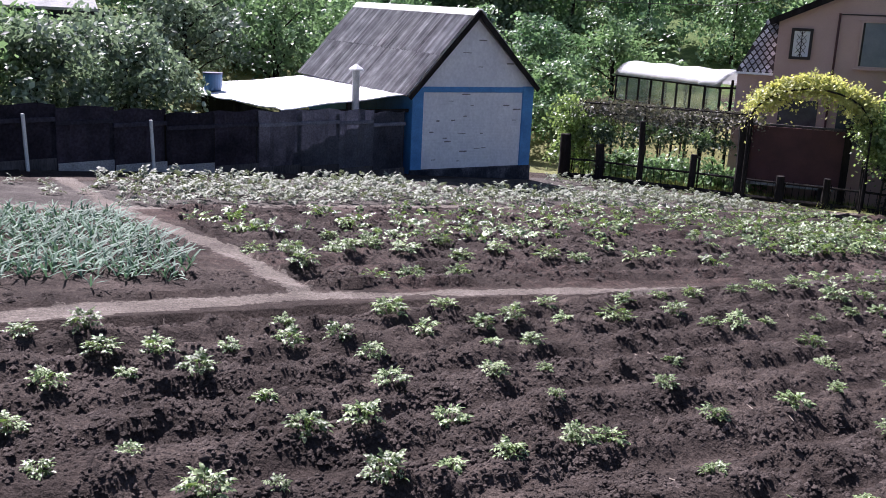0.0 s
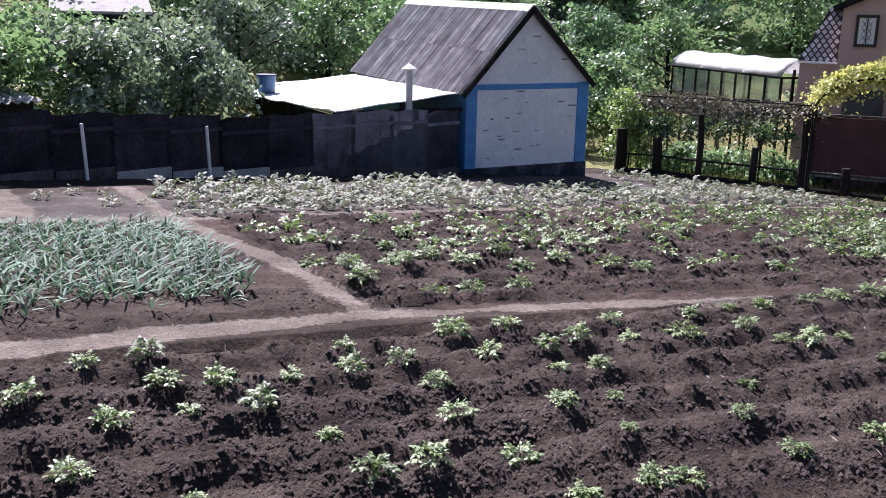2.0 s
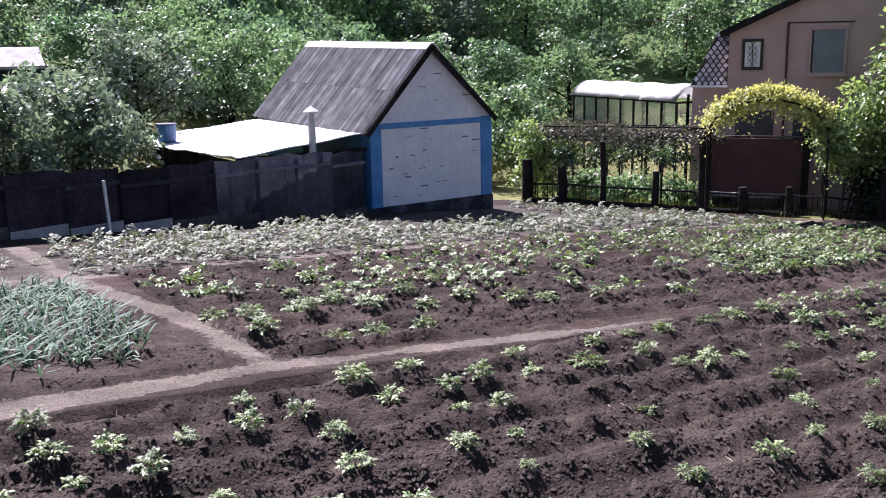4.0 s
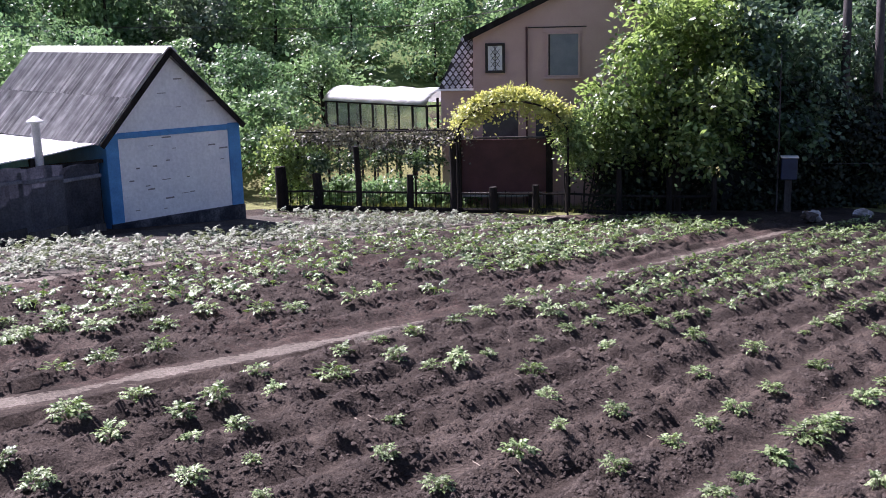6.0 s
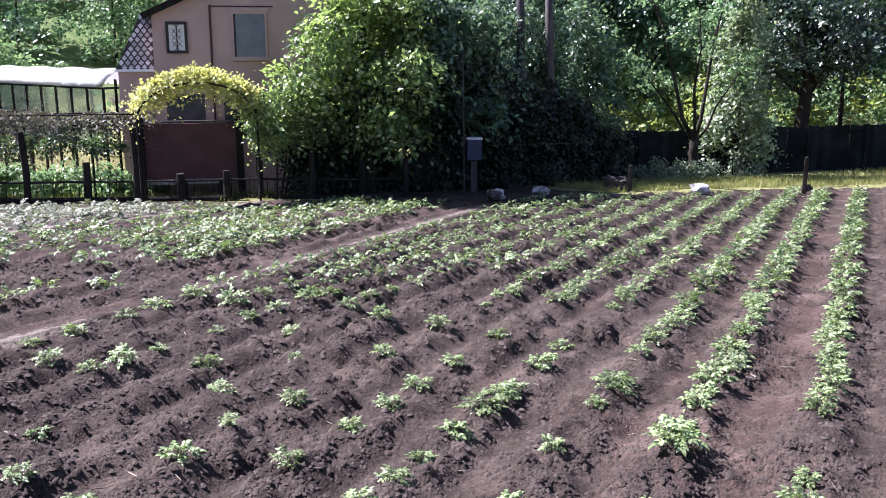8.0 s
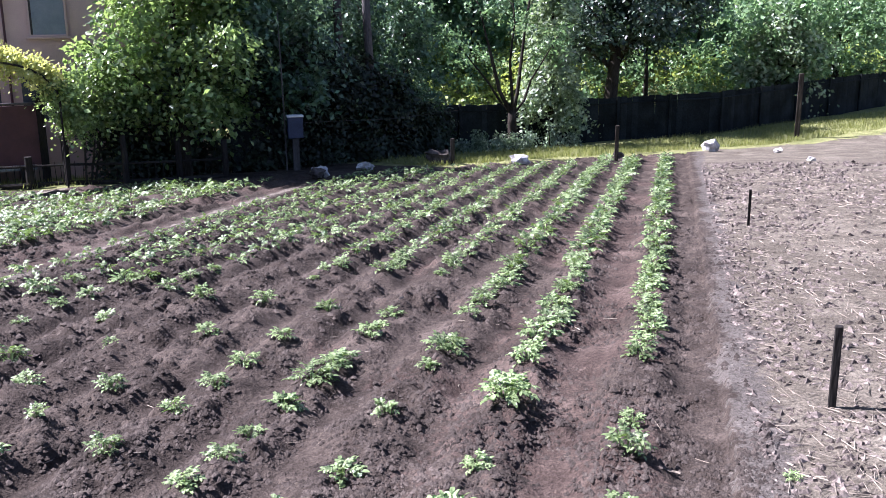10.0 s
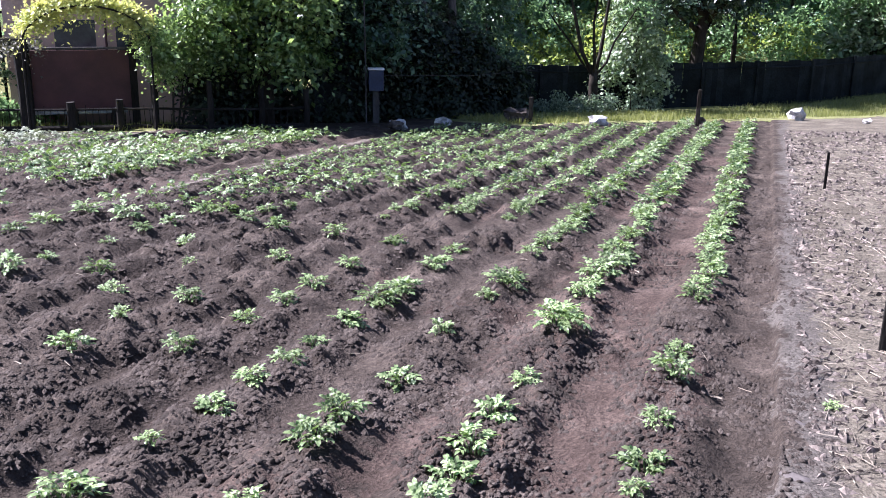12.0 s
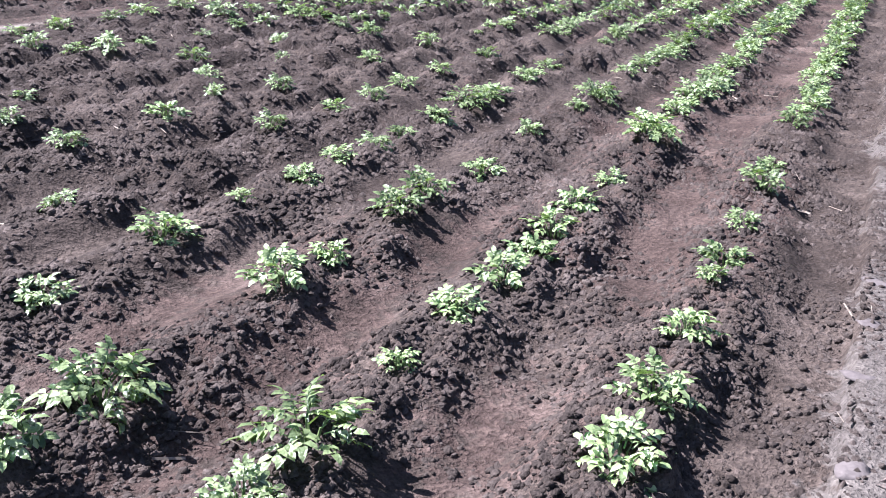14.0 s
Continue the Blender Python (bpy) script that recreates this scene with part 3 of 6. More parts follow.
def build_shed():
    base = pose(L0.x, L0.y, 0, 0, 0, SHED_TURN)
    shed = thing("garden_shed", base, "whitewashed brick garden shed with blue corners and weathered corrugated roof", "shed")
    w, ln = SHED_W, SHED_LEN
    bm = bmesh.new()
    prof = [(0, SHED_BASE), (w, SHED_BASE), (w, EAVE), (w / 2 - 0.13, RIDGE - 0.06), (0, EAVE)]
    f = [bm.verts.new((x, 0, z)) for x, z in prof]
    b = [bm.verts.new((x, ln, z)) for x, z in prof]
    bm.faces.new(f)
    bm.faces.new(b[::-1])
    for i in range(5):
        bm.faces.new((f[i], b[i], b[(i + 1) % 5], f[(i + 1) % 5]))
    bmesh.ops.recalc_face_normals(bm, faces=bm.faces)
    part("brick_wall", bm, M_WHITEWASH, shed, "whitewashed brick wall")
    part("corner_strip", boxed(-0.03, 0.27, -0.035, 0.30, SHED_BASE + 0.25, EAVE - 0.06, 0.008), M_BLUE, shed, "blue painted corner")
    part("corner_strip", boxed(w - 0.30, w + 0.03, -0.035, 0.30, SHED_BASE + 0.25, EAVE - 0.02, 0.008), M_BLUE, shed, "blue painted corner")
    part("lintel_band", boxed(0.27, w - 0.30, -0.032, 0.02, EAVE - 0.17, EAVE - 0.04, 0.008), M_BLUE, shed, "blue painted band")
    part("side_wall_paint", boxed(-0.025, -0.004, 0.30, ln, SHED_BASE + 0.2, EAVE - 0.06), M_BLUE, shed, "blue painted side wall")
    part("plinth", boxed(-0.05, w + 0.05, -0.07, 0.02, SHED_BASE, SHED_BASE + 0.50, 0.02), M_PLINTH, shed, "dark mottled concrete plinth")
    # roof sheets in two courses on both slopes; the old roof rises a little towards the back
    top = RIDGE + 0.02
    peak = w / 2 - 0.13
    sheets = 6
    sw = (ln + 0.45) / sheets
    rise = Matrix.Translation((peak, -0.22, top)) @ Euler((radians(1.25), 0, 0)).to_matrix().to_4x4()
    flip = Matrix.Diagonal((-1, 1, 1, 1))
    for side, half, over in ((0, peak, 0.36), (1, w - peak, 0.10)):
        slope = math.atan2(top - EAVE, half)
        run = math.hypot(top - EAVE, half) + over
        at = rise @ Euler((0, slope if side else -slope, 0)).to_matrix().to_4x4()
        sheet = mesh_from_bm(wave_sheet(sw - 0.022, run / 2 + 0.08, 7, 0.021, per=8), "roof_sheet", M_SLATE, False)
        turn = Euler((0, 0, radians(-90))).to_matrix().to_4x4()
        for c in (0, 1):
            for i in range(sheets):
                lay = pose(0, 0, 0.025 + 0.020 * c + 0.006 * (i % 2), rnd.uniform(-0.25, 0.25), rnd.uniform(-0.3, 0.3), rnd.uniform(-0.25, 0.25))
                x0 = -run + c * (run / 2 - 0.08) if side == 0 else (run / 2 - 0.08) * (1 - c)
                piece("roof_sheet", sheet, shed, at @ Matrix.Translation((x0, sw * (i + 1) + rnd.uniform(-0.012, 0.012), 0)) @ lay @ turn)
        bm = boxed(-0.005, 0.19, -0.04, ln + 0.50, 0.055, 0.070, turn=rise @ (Matrix.Identity(4) if side else flip) @ Euler((0, slope, 0)).to_matrix().to_4x4())
        bmesh.ops.recalc_face_normals(bm, faces=bm.faces)
        part("ridge_cap", bm, M_WHITE_SHEET, shed, "white metal ridge cap")
        bm = boxed(0, run, -0.045, -0.012, -0.10, 0.02, turn=rise @ (Matrix.Identity(4) if side else flip) @ Euler((0, slope, 0)).to_matrix().to_4x4())
        bmesh.ops.recalc_face_normals(bm, faces=bm.faces)
        part("barge_board", bm, M_DARKWOOD, shed, "dark barge board")
    # missing and chipped bricks
    for i in range(28):
        cx, cz = rnd.uniform(0.4, w - 0.45), rnd.uniform(SHED_BASE + 0.5, RIDGE - 0.6)
        if cz > EAVE - 0.2 and abs(cx - w / 2) > (RIDGE - cz) * 0.75:
            continue
        part("chipped_brick", boxed(cx, cx + rnd.uniform(0.08, 0.24), -0.006, 0.02, cz, cz + rnd.uniform(0.012, 0.035)), M_BRICK_HOLE, shed)


def mesh_from_bm(bm, name, mat, smooth=True):
    me = bpy.data.meshes.new(name)
    bm.to_mesh(me)
    bm.free()
    me.materials.append(mat)
    if smooth:
        me.polygons.foreach_set("use_smooth", np.ones(len(me.polygons), dtype=bool))
    return me


build_shed()


def build_lean_to():
    base = pose(L0.x, L0.y, 0, 0, 0, SHED_TURN)
    lean = thing("lean_to", base, "open lean-to with a bright white sheet roof against the shed", "lean-to")
    w, ln = 3.2, 5.7
    bm = bmesh.new()
    nx, ny = 12, 18
    grid = [[bm.verts.new((-0.06 - (w + 0.95 * j / ny) * i / nx + 0.05 * math.sin(j * 1.3) * (i == nx), 0.05 + ln * j / ny, 0.34 - 0.34 * i / nx + 0.012 * math.sin(j * 2.1 + i) + 0.05 * j / ny)) for j in range(ny + 1)] for i in range(nx + 1)]
    for i in range(nx):
        for j in range(ny):
            bm.faces.new((grid[i][j], grid[i + 1][j], grid[i + 1][j + 1], grid[i][j + 1]))
    bmesh.ops.recalc_face_normals(bm, faces=bm.faces)
    bmesh.ops.solidify(bm, geom=list(bm.faces), thickness=0.025)
    part("roof_sheet", bm, M_WHITE_SHEET, lean, "bright white roof sheet")
    for i, (x, y) in enumerate(((-3.2, 0.15), (-1.6, 0.12), (-3.25, 2.9), (-3.2, 5.5))):
        part("post", boxed(x - 0.05, x + 0.05, y - 0.05, y + 0.05, -1.9, 0.0 + 0.1 * (3.3 + x) - 0.03, 0.01), M_DARKWOOD, lean)
    # near-black panels stand for the shade inside the open lean-to
    part("front_panel", boxed(-3.2, -0.05, 0.28, 0.32, -1.9, -0.10), M_INSIDE_SHADE, lean)
    part("side_panel", boxed(-3.2, -3.16, 0.3, 5.6, -1.8, -0.12), M_INSIDE_SHADE, lean)
    part("front_beam", boxed(-3.25, -0.05, 0.10, 0.18, -0.10, -0.02), M_DARKWOOD, lean)


build_lean_to()


def on_shed(x, y, z):
    return pose(L0.x, L0.y, 0, 0, 0, SHED_TURN) @ Vector((x, y, z))


def build_tank():
    p = on_shed(-3.45, 4.0, 0.08)
    tank = thing("water_barrel", pose(p.x, p.y, p.z), "blue plastic water barrel standing on the white roof", "barrel")
    bm = bmesh.new()
    prof = [(0.20, 0), (0.215, 0.03), (0.225, 0.15), (0.235, 0.30), (0.24, 0.42), (0.225, 0.44)]
    tube(bm, [(0, 0, z) for r, z in prof], [r for r, z in prof], 20)
    part("body", bm, M_BARREL, tank, smooth=False)
    bm = bmesh.new()
    tube(bm, [(0, 0, 0.41), (0, 0, 0.45)], [0.255, 0.255], 20)
    part("rim", bm, M_NAVY, tank, "darker rim")


build_tank()


def build_chimney():
    x, y = -0.42, 21.28
    z0 = gz(x, y)
    ch = thing("stove_pipe", pose(x, y, z0, 0, 0, 41), "galvanised stove pipe with a cone cap on a masonry foot", "chimney")
    bm = bmesh.new()
    tube(bm, [(0, 0, 1.1), (0, 0, 2.30)], [0.085, 0.085], 14)
    part("pipe", bm, M_METAL, ch)
    bm = bmesh.new()
    tube(bm, [(0, 0, 2.30), (0, 0, 2.33), (0, 0, 2.44)], [0.17, 0.17, 0.02], 14)
    part("cap", bm, M_WHITE_SHEET, ch, "pale cone cap")
    part("foot", boxed(-0.16, 0.16, -0.16, 0.16, 0, 1.22, 0.03), M_CONCRETE, ch, "grey masonry foot")
    bm = lump(bmesh.new(), (0.32, 0, 1.24), (0.11, 0.11, 0.10), 2, 0.2, 3)
    part("kettle", bm, M_WHITE_SHEET, ch, "white enamel pot")
    part("stand", boxed(0.16, 0.46, -0.14, 0.14, 0, 1.14, 0.01), M_DARKWOOD, ch)


build_chimney()


# ------------------------------------------------------------------ sheet fence
def build_sheet_fence():
    line = [Vector((-12.5, 9.6)), Vector((-6.25, 15.75)), Vector((-3.9, 17.95)), Vector((-0.75, 20.45)), Vector((0.72, 21.72))]
    fence = thing("garden_fence", pose(0, 0, 0), "dark tarred sheet fence with a low board foot", "fence", kind="structure")
    sheet = None
    count = 0
    for a, b in zip(line, line[1:]):
        n = max(1, round((b - a).length / 1.0))
        d = (b - a) / n
        ang = math.degrees(math.atan2(d.y, d.x))
        for i in range(n):
            p = a + d * i
            z = gz(p.x, p.y)
            h = 1.0 + rnd.uniform(-0.015, 0.015) + 0.30 * min(1, max(0, (p.x + 4.0) / 3))
            bm = bmesh.new()
            cols, rows = 8, 5
            g = [[bm.verts.new((d.length * 1.02 * c / cols, 0.03 * math.sin(c * 1.9 + count) + 0.02 * (count % 2), 0.0 + (h + 0.10) * r / rows + (0.02 * math.sin(c + count) if r == rows else 0))) for r in range(rows + 1)] for c in range(cols + 1)]
            for c in range(cols):
                for r in range(rows):
                    bm.faces.new((g[c][r], g[c + 1][r], g[c + 1][r + 1], g[c][r + 1]))
            bmesh.ops.solidify(bm, geom=list(bm.faces), thickness=0.012)
            ob = part("fence_sheet", bm, M_GREYSHEET if p.x > -3.0 else M_SHEETFENCE, fence)
            ob.matrix_basis = pose(p.x, p.y, z, 0, rnd.uniform(-0.6, 0.6), ang)
            ob = part("foot_board", boxed(0.01, d.length - 0.02, -0.07, -0.04, -0.2, 0.13 + rnd.uniform(-0.03, 0.03), 0.006), M_CONCRETE if -6.2 < p.x < -3.6 else M_WOOD, fence)
            ob.matrix_basis = pose(p.x, p.y, z, 0, 0, ang)
            ob = part("fence_post", boxed(-0.04, 0.04, 0.03, 0.10, -0.2, h + 0.07, 0.01), M_DARKWOOD, fence)
            ob.matrix_basis = pose(p.x, p.y, z, 0, 0, ang)
            ob = part("fence_rail", boxed(0, d.length, -0.045, -0.01, h - 0.22, h - 0.14, 0.006), M_GREYSHEET if p.x > -3.0 else M_SHEETFENCE, fence)
            ob.matrix_basis = pose(p.x, p.y, z, 0, 0, ang)
            count += 1
    for x, y in ((-4.11, 17.70), (-5.83, 16.09)):
        z = gz(x, y)
        ob = part("white_post", boxed(-0.026, 0.026, -0.026, 0.026, 0, 0.98, 0.008), M_WHITEPOST, fence, "white painted post")
        ob.matrix_basis = pose(x + 0.05, y - 0.08, z, 0, -2.5, 45)


build_sheet_fence()


# ------------------------------------------------------------------ house
def build_house():
    a = Vector((10.85, 25.35))
    ang = math.degrees(math.atan2(-0.43, 0.903))
    house = thing("country_house", pose(a.x, a.y, 0, 0, 0, ang), "two-storey pinkish plastered country house with a gable roof", "house")
    w, dp, zb, ze, zr = 6.2, 6.0, -2.8, 2.52, 3.95
    bm = bmesh.new()
    prof = [(0, zb), (w, zb), (w, ze), (w / 2, zr), (0, ze)]
    f = [bm.verts.new((x, 0, z)) for x, z in prof]
    b = [bm.verts.new((x, dp, z)) for x, z in prof]
    bm.faces.new(f)
    bm.faces.new(b[::-1])
    for i in range(5):
        bm.faces.new((f[i], b[i], b[(i + 1) % 5], f[(i + 1) % 5]))
    bmesh.ops.recalc_face_normals(bm, faces=bm.faces)
    part("wall", bm, M_PLASTER, house)
    slope = math.atan2(zr - ze, w / 2)
    run = math.hypot(zr - ze, w / 2) + 0.25
    for s in (1, -1):
        m = Matrix.Translation((w / 2, 0, zr)) @ (Matrix.Identity(4) if s > 0 else Matrix.Diagonal((-1, 1, 1, 1))) @ Euler((0, slope, 0)).to_matrix().to_4x4()
        bm = boxed(0, run, -0.25, dp + 0.25, 0.02, 0.09, turn=m)
        bmesh.ops.recalc_face_normals(bm, faces=bm.faces)
        part("roof", bm, M_SLATE, house, "grey roof slope")
        bm = boxed(0, run, -0.28, -0.252, -0.08, 0.09, turn=m)
        bmesh.ops.recalc_face_normals(bm, faces=bm.faces)
        part("barge_board", bm, M_DARKWOOD, house)

    def window(x0, x1, z0, z1, kind):
        win = part("window", boxed(x0, x1, -0.05, 0.02, z0, z1), M_SHUTTER if kind == "blind" else M_CURTAIN, house, "grey blind" if kind == "blind" else "white lattice window")
        t = 0.075 if kind == "lattice" else 0.05
        for q in ((x0 - t, x0, z0 - t, z1 + t), (x1, x1 + t, z0 - t, z1 + t), (x0, x1, z1, z1 + t), (x0, x1, z0 - t, z0)):
            part("frame", boxed(q[0], q[1], -0.09, 0.01, q[2], q[3], 0.005), M_FRAME if kind == "lattice" else M_PLASTER, win, "dark frame" if kind == "lattice" else "")
        if kind == "lattice":
            part("mullion", boxed((x0 + x1) / 2 - 0.012, (x0 + x1) / 2 + 0.012, -0.066, -0.05, z0, z1), M_FRAME, win)
            for i in range(4):
                zz = z0 + (z1 - z0) * (i + 0.5) / 4
                for s in (1, -1):
                    bm = boxed(-0.20, 0.20, -0.062, -0.05, -0.007, 0.007, turn=Matrix.Translation(((x0 + x1) / 2, 0, zz)) @ Euler((0, radians(52 * s), 0)).to_matrix().to_4x4())
                    part("lattice_bar", bm, M_FRAME, win)
        else:
            part("sill", boxed(x0 - 0.12, x1 + 0.12, -0.14, 0.0, z0 - 0.10, z0 - 0.05, 0.006), M_PLASTER, win)
            part("lintel", boxed(x0 - 0.14, x1 + 0.14, -0.03, 0.0, z1 + 0.05, z1 + 0.16, 0.006), M_PLASTER, win)
            part("dark_jamb", boxed(x0 - 0.001, x0 + 0.05, -0.055, -0.045, z0, z1), M_FRAME, win)

    window(0.42, 0.82, 1.55, 2.22, "lattice")
    window(2.10, 2.92, 1.38, 2.50, "blind")
    bm = bmesh.new()
    tube(bm, [(1.50, -0.06, -2.5), (1.50, -0.06, 2.72)], [0.03, 0.03], 8)
    part("drain_pipe", bm, M_MAROON, house, "thin brown drain pipe")
    part("cable_box", boxed(1.52, 3.15, -0.03, -0.004, 2.68, 2.71), M_FRAME, house)
    # annex with diamond tiles
    annex = part("annex_wall", boxed(-0.95, -0.004, 0.25, 3.2, zb, 1.02), M_PLASTER, house, "pinkish annex wall")
    part("annex_eave", boxed(-1.0, 0.0, 0.10, 0.24, 1.0, 1.06), M_WHITE_SHEET, house, "pale eave board")
    th = math.atan2(1.44, 0.85)
    tile_bm = bmesh.new()
    s = 0.115
    vs = [tile_bm.verts.new(c) for c in ((0, -s, 0.012), (s, 0, 0.012), (0, s, 0.004), (-s, 0, 0.012))]
    lo = [tile_bm.verts.new((v.co.x, v.co.y, v.co.z - 0.01)) for v in vs]
    tile_bm.faces.new(vs)
    for i in range(4):
        tile_bm.faces.new((vs[i], lo[i], lo[(i + 1) % 4], vs[(i + 1) % 4]))
    tile = mesh_from_bm(tile_bm, "roof_tile", M_TILE, False)
    bm = bmesh.new()
    q = [bm.verts.new(c) for c in ((-1.0, 0.12, 1.05), (0.0, 0.12, 1.05), (0.0, 0.97, 2.49), (-0.36, 0.97, 2.49), (-1.0, 3.3, 1.05), (-0.36, 3.3, 2.49))]
    bm.faces.new((q[0], q[1], q[2], q[3]))
    bm.faces.new((q[4], q[0], q[3], q[5]))
    aroof = part("annex_roof", bm, M_FRAME, house, "steep annex roof of grey diamond tiles")
    rows = 12
    length = math.hypot(1.44, 0.85)
    for r in range(rows):
        for c in range(6):
            u = -0.94 + c * 0.17 + (0.085 if r % 2 else 0)
            d = length * (r + 0.5) / rows
            if u < -1.0 + 0.64 * d / length + 0.04 or u > -0.02:
                continue
            piece("roof_tile", tile, aroof, Matrix.Translation((u, 0.12 + d * math.cos(th), 1.05 + d * math.sin(th))) @ Euler((th, 0, 0)).to_matrix().to_4x4() @ Matrix.Diagonal((0.60, 0.80, 1, 1)))
    # porch in the shade below
    part("porch_wall", boxed(-0.42, 2.12, -1.2, -1.16, -1.72, -0.28), M_MAROON, house, "maroon porch wall")
    part("porch_floor", boxed(-0.35, 1.9, -1.15, 0.0, -1.86, -1.76), M_CONCRETE, house, "pale porch slab")
    for x in (-0.38, 0.62, 1.62, 2.10):
        part("porch_post", boxed(x - 0.09, x + 0.09, -1.32, -1.205, -2.7, -1.74 if 0 < x < 2 else -0.10, 0.015), M_DARKWOOD, house)
    part("porch_rail", boxed(-0.5, 2.2, -1.27, -1.203, -0.26, -0.20, 0.01), M_WOOD, house)
    for i in range(9):
        x = -0.30 + 0.27 * i
        part("porch_board_joint", boxed(x, x + 0.012, -1.203, -1.2, -1.70, -0.30), M_MAROON, house)
    # wide panes in a dark colour paint the shade seen under the arch
    part("porch_window", boxed(0.25, 1.25, -0.03, -0.004, -0.95, 0.40), M_PANE_SHADE, house, "porch window coloured dark for the shade behind the arbour")
    part("porch_window", boxed(1.75, 3.3, -0.03, -0.004, -0.75, 0.40), M_PANE_SHADE, house)


build_house()


# ------------------------------------------------------------------ greenhouse
def build_greenhouse():
    a, b = Vector((8.15, 32.0)), Vector((9.8, 26.45))
    d = b - a
    ln = d.length
    ang = math.degrees(math.atan2(d.y, d.x))
    zb = gz((a.x + b.x) / 2, (a.y + b.y) / 2) - 0.2
    gh = thing("greenhouse", pose(a.x, a.y, 0, 0, 0, ang), "low greenhouse with a white film roof and glazed timber sides", "greenhouse")
    ze, zp, wd = 0.58, 1.05, 1.3
    bm = bmesh.new()
    nx, ny = 16, 12
    g = []
    for i in range(nx + 1):
        row = []
        for j in range(ny + 1):
            s = j / ny
            z = ze + (zp - ze) * math.sin(math.pi * s) ** 0.75 + 0.025 * math.sin(i * 1.4) * math.sin(math.pi * s) - 0.07 * i / nx * 0
            row.append(bm.verts.new((-0.08 + (ln + 0.16) * i / nx, -0.06 + (wd + 0.12) * s, z)))
        g.append(row)
    for i in range(nx):
        for j in range(ny):
            bm.faces.new((g[i][j], g[i + 1][j], g[i + 1][j + 1], g[i][j + 1]))
    bmesh.ops.solidify(bm, geom=list(bm.faces), thickness=0.015)
    part("film_roof", bm, M_FILM, gh, "white film roof", smooth=True)
    n = 8
    for i in range(n + 1):
        x = ln * i / n
        part("post", boxed(x - 0.03, x + 0.03, 0, 0.06, zb, ze, 0.006), M_DARKWOOD, gh)
    for z in (ze - 0.03, -0.25, -0.9):
        part("rail", boxed(0, ln, -0.012, 0.03, z - 0.025, z + 0.025), M_DARKWOOD, gh)
    for i in range(n):
        x0, x1 = ln * i / n + 0.03, ln * (i + 1) / n - 0.03
        for z0, z1 in ((-0.225, ze - 0.06), (-0.875, -0.275)):
            part("pane", boxed(x0, x1, 0.035, 0.041, z0, z1), M_GLASS, gh)
    for y in (0.45, 0.87, 1.26):
        part("post", boxed(ln - 0.06, ln, y - 0.03, y + 0.03, zb, ze + 0.2, 0.006), M_DARKWOOD, gh)
    part("end_rail", boxed(ln - 0.05, ln - 0.005, 0.06, 1.25, ze - 0.06, ze), M_DARKWOOD, gh)
    for i in range(6):
        x = ln * i / 5
        part("post", boxed(x - 0.025, x + 0.025, wd - 0.05, wd, zb, ze, 0.006), M_WOOD, gh)


build_greenhouse()


# ------------------------------------------------------------------ post fence, trellis and arbour
def build_post_fence():
    posts = [(5.3, 25.6), (6.3, 25.6), (7.2, 24.7), (8.45, 24.1), (9.45, 23.4), (10.35, 22.9), (11.4, 22.55), (12.2, 22.3), (13.05, 21.1), (14.1, 20.45), (15.2, 20.1)]
    fence = thing("post_fence", pose(0, 0, 0), "rough dark post fence with thin rods and a bottom rail", "fence", kind="structure")
    for i, (x, y) in enumerate(posts):
        z = gz(x, y)
        h = (1.20, 1.0, 1.75, 1.0, 1.85, 0.70, 0.75, 1.3, 1.2, 1.1, 1.0)[i]
        r = (0.17, 0.14, 0.09, 0.10, 0.12, 0.12, 0.10, 0.09, 0.08, 0.08, 0.08)[i]
        bm = bmesh.new()
        tube(bm, [(0, 0, -0.3), (0.02, 0, h * 0.5), (rnd.uniform(-0.03, 0.03), 0, h)], [r, r * 0.95, r * 0.85], 9)
        ob = part("fence_post", bm, M_DARKWOOD, fence)
        ob.matrix_basis = pose(x, y, z)
    for (x0, y0), (x1, y1) in zip(posts, posts[1:]):
        z0, z1 = gz(x0, y0), gz(x1, y1)
        for h, r in ((0.07, 0.07), (0.52, 0.03)):
            bm = bmesh.new()
            tube(bm, [(x0, y0, z0 + h), (x1, y1, z1 + h)], [r, r], 6)
            part("fence_rail", bm, M_DARKWOOD, fence)
        n = 7
        for k in range(1, n):
            f = k / n
            x, y, z = x0 + (x1 - x0) * f, y0 + (y1 - y0) * f, z0 + (z1 - z0) * f
            bm = bmesh.new()
            tube(bm, [(x, y, z + 0.05), (x + rnd.uniform(-0.02, 0.02), y, z + 0.55 + rnd.uniform(-0.04, 0.1))], [0.009, 0.008], 5)
            part("fence_rod", bm, M_DARKWOOD, fence)


build_post_fence()


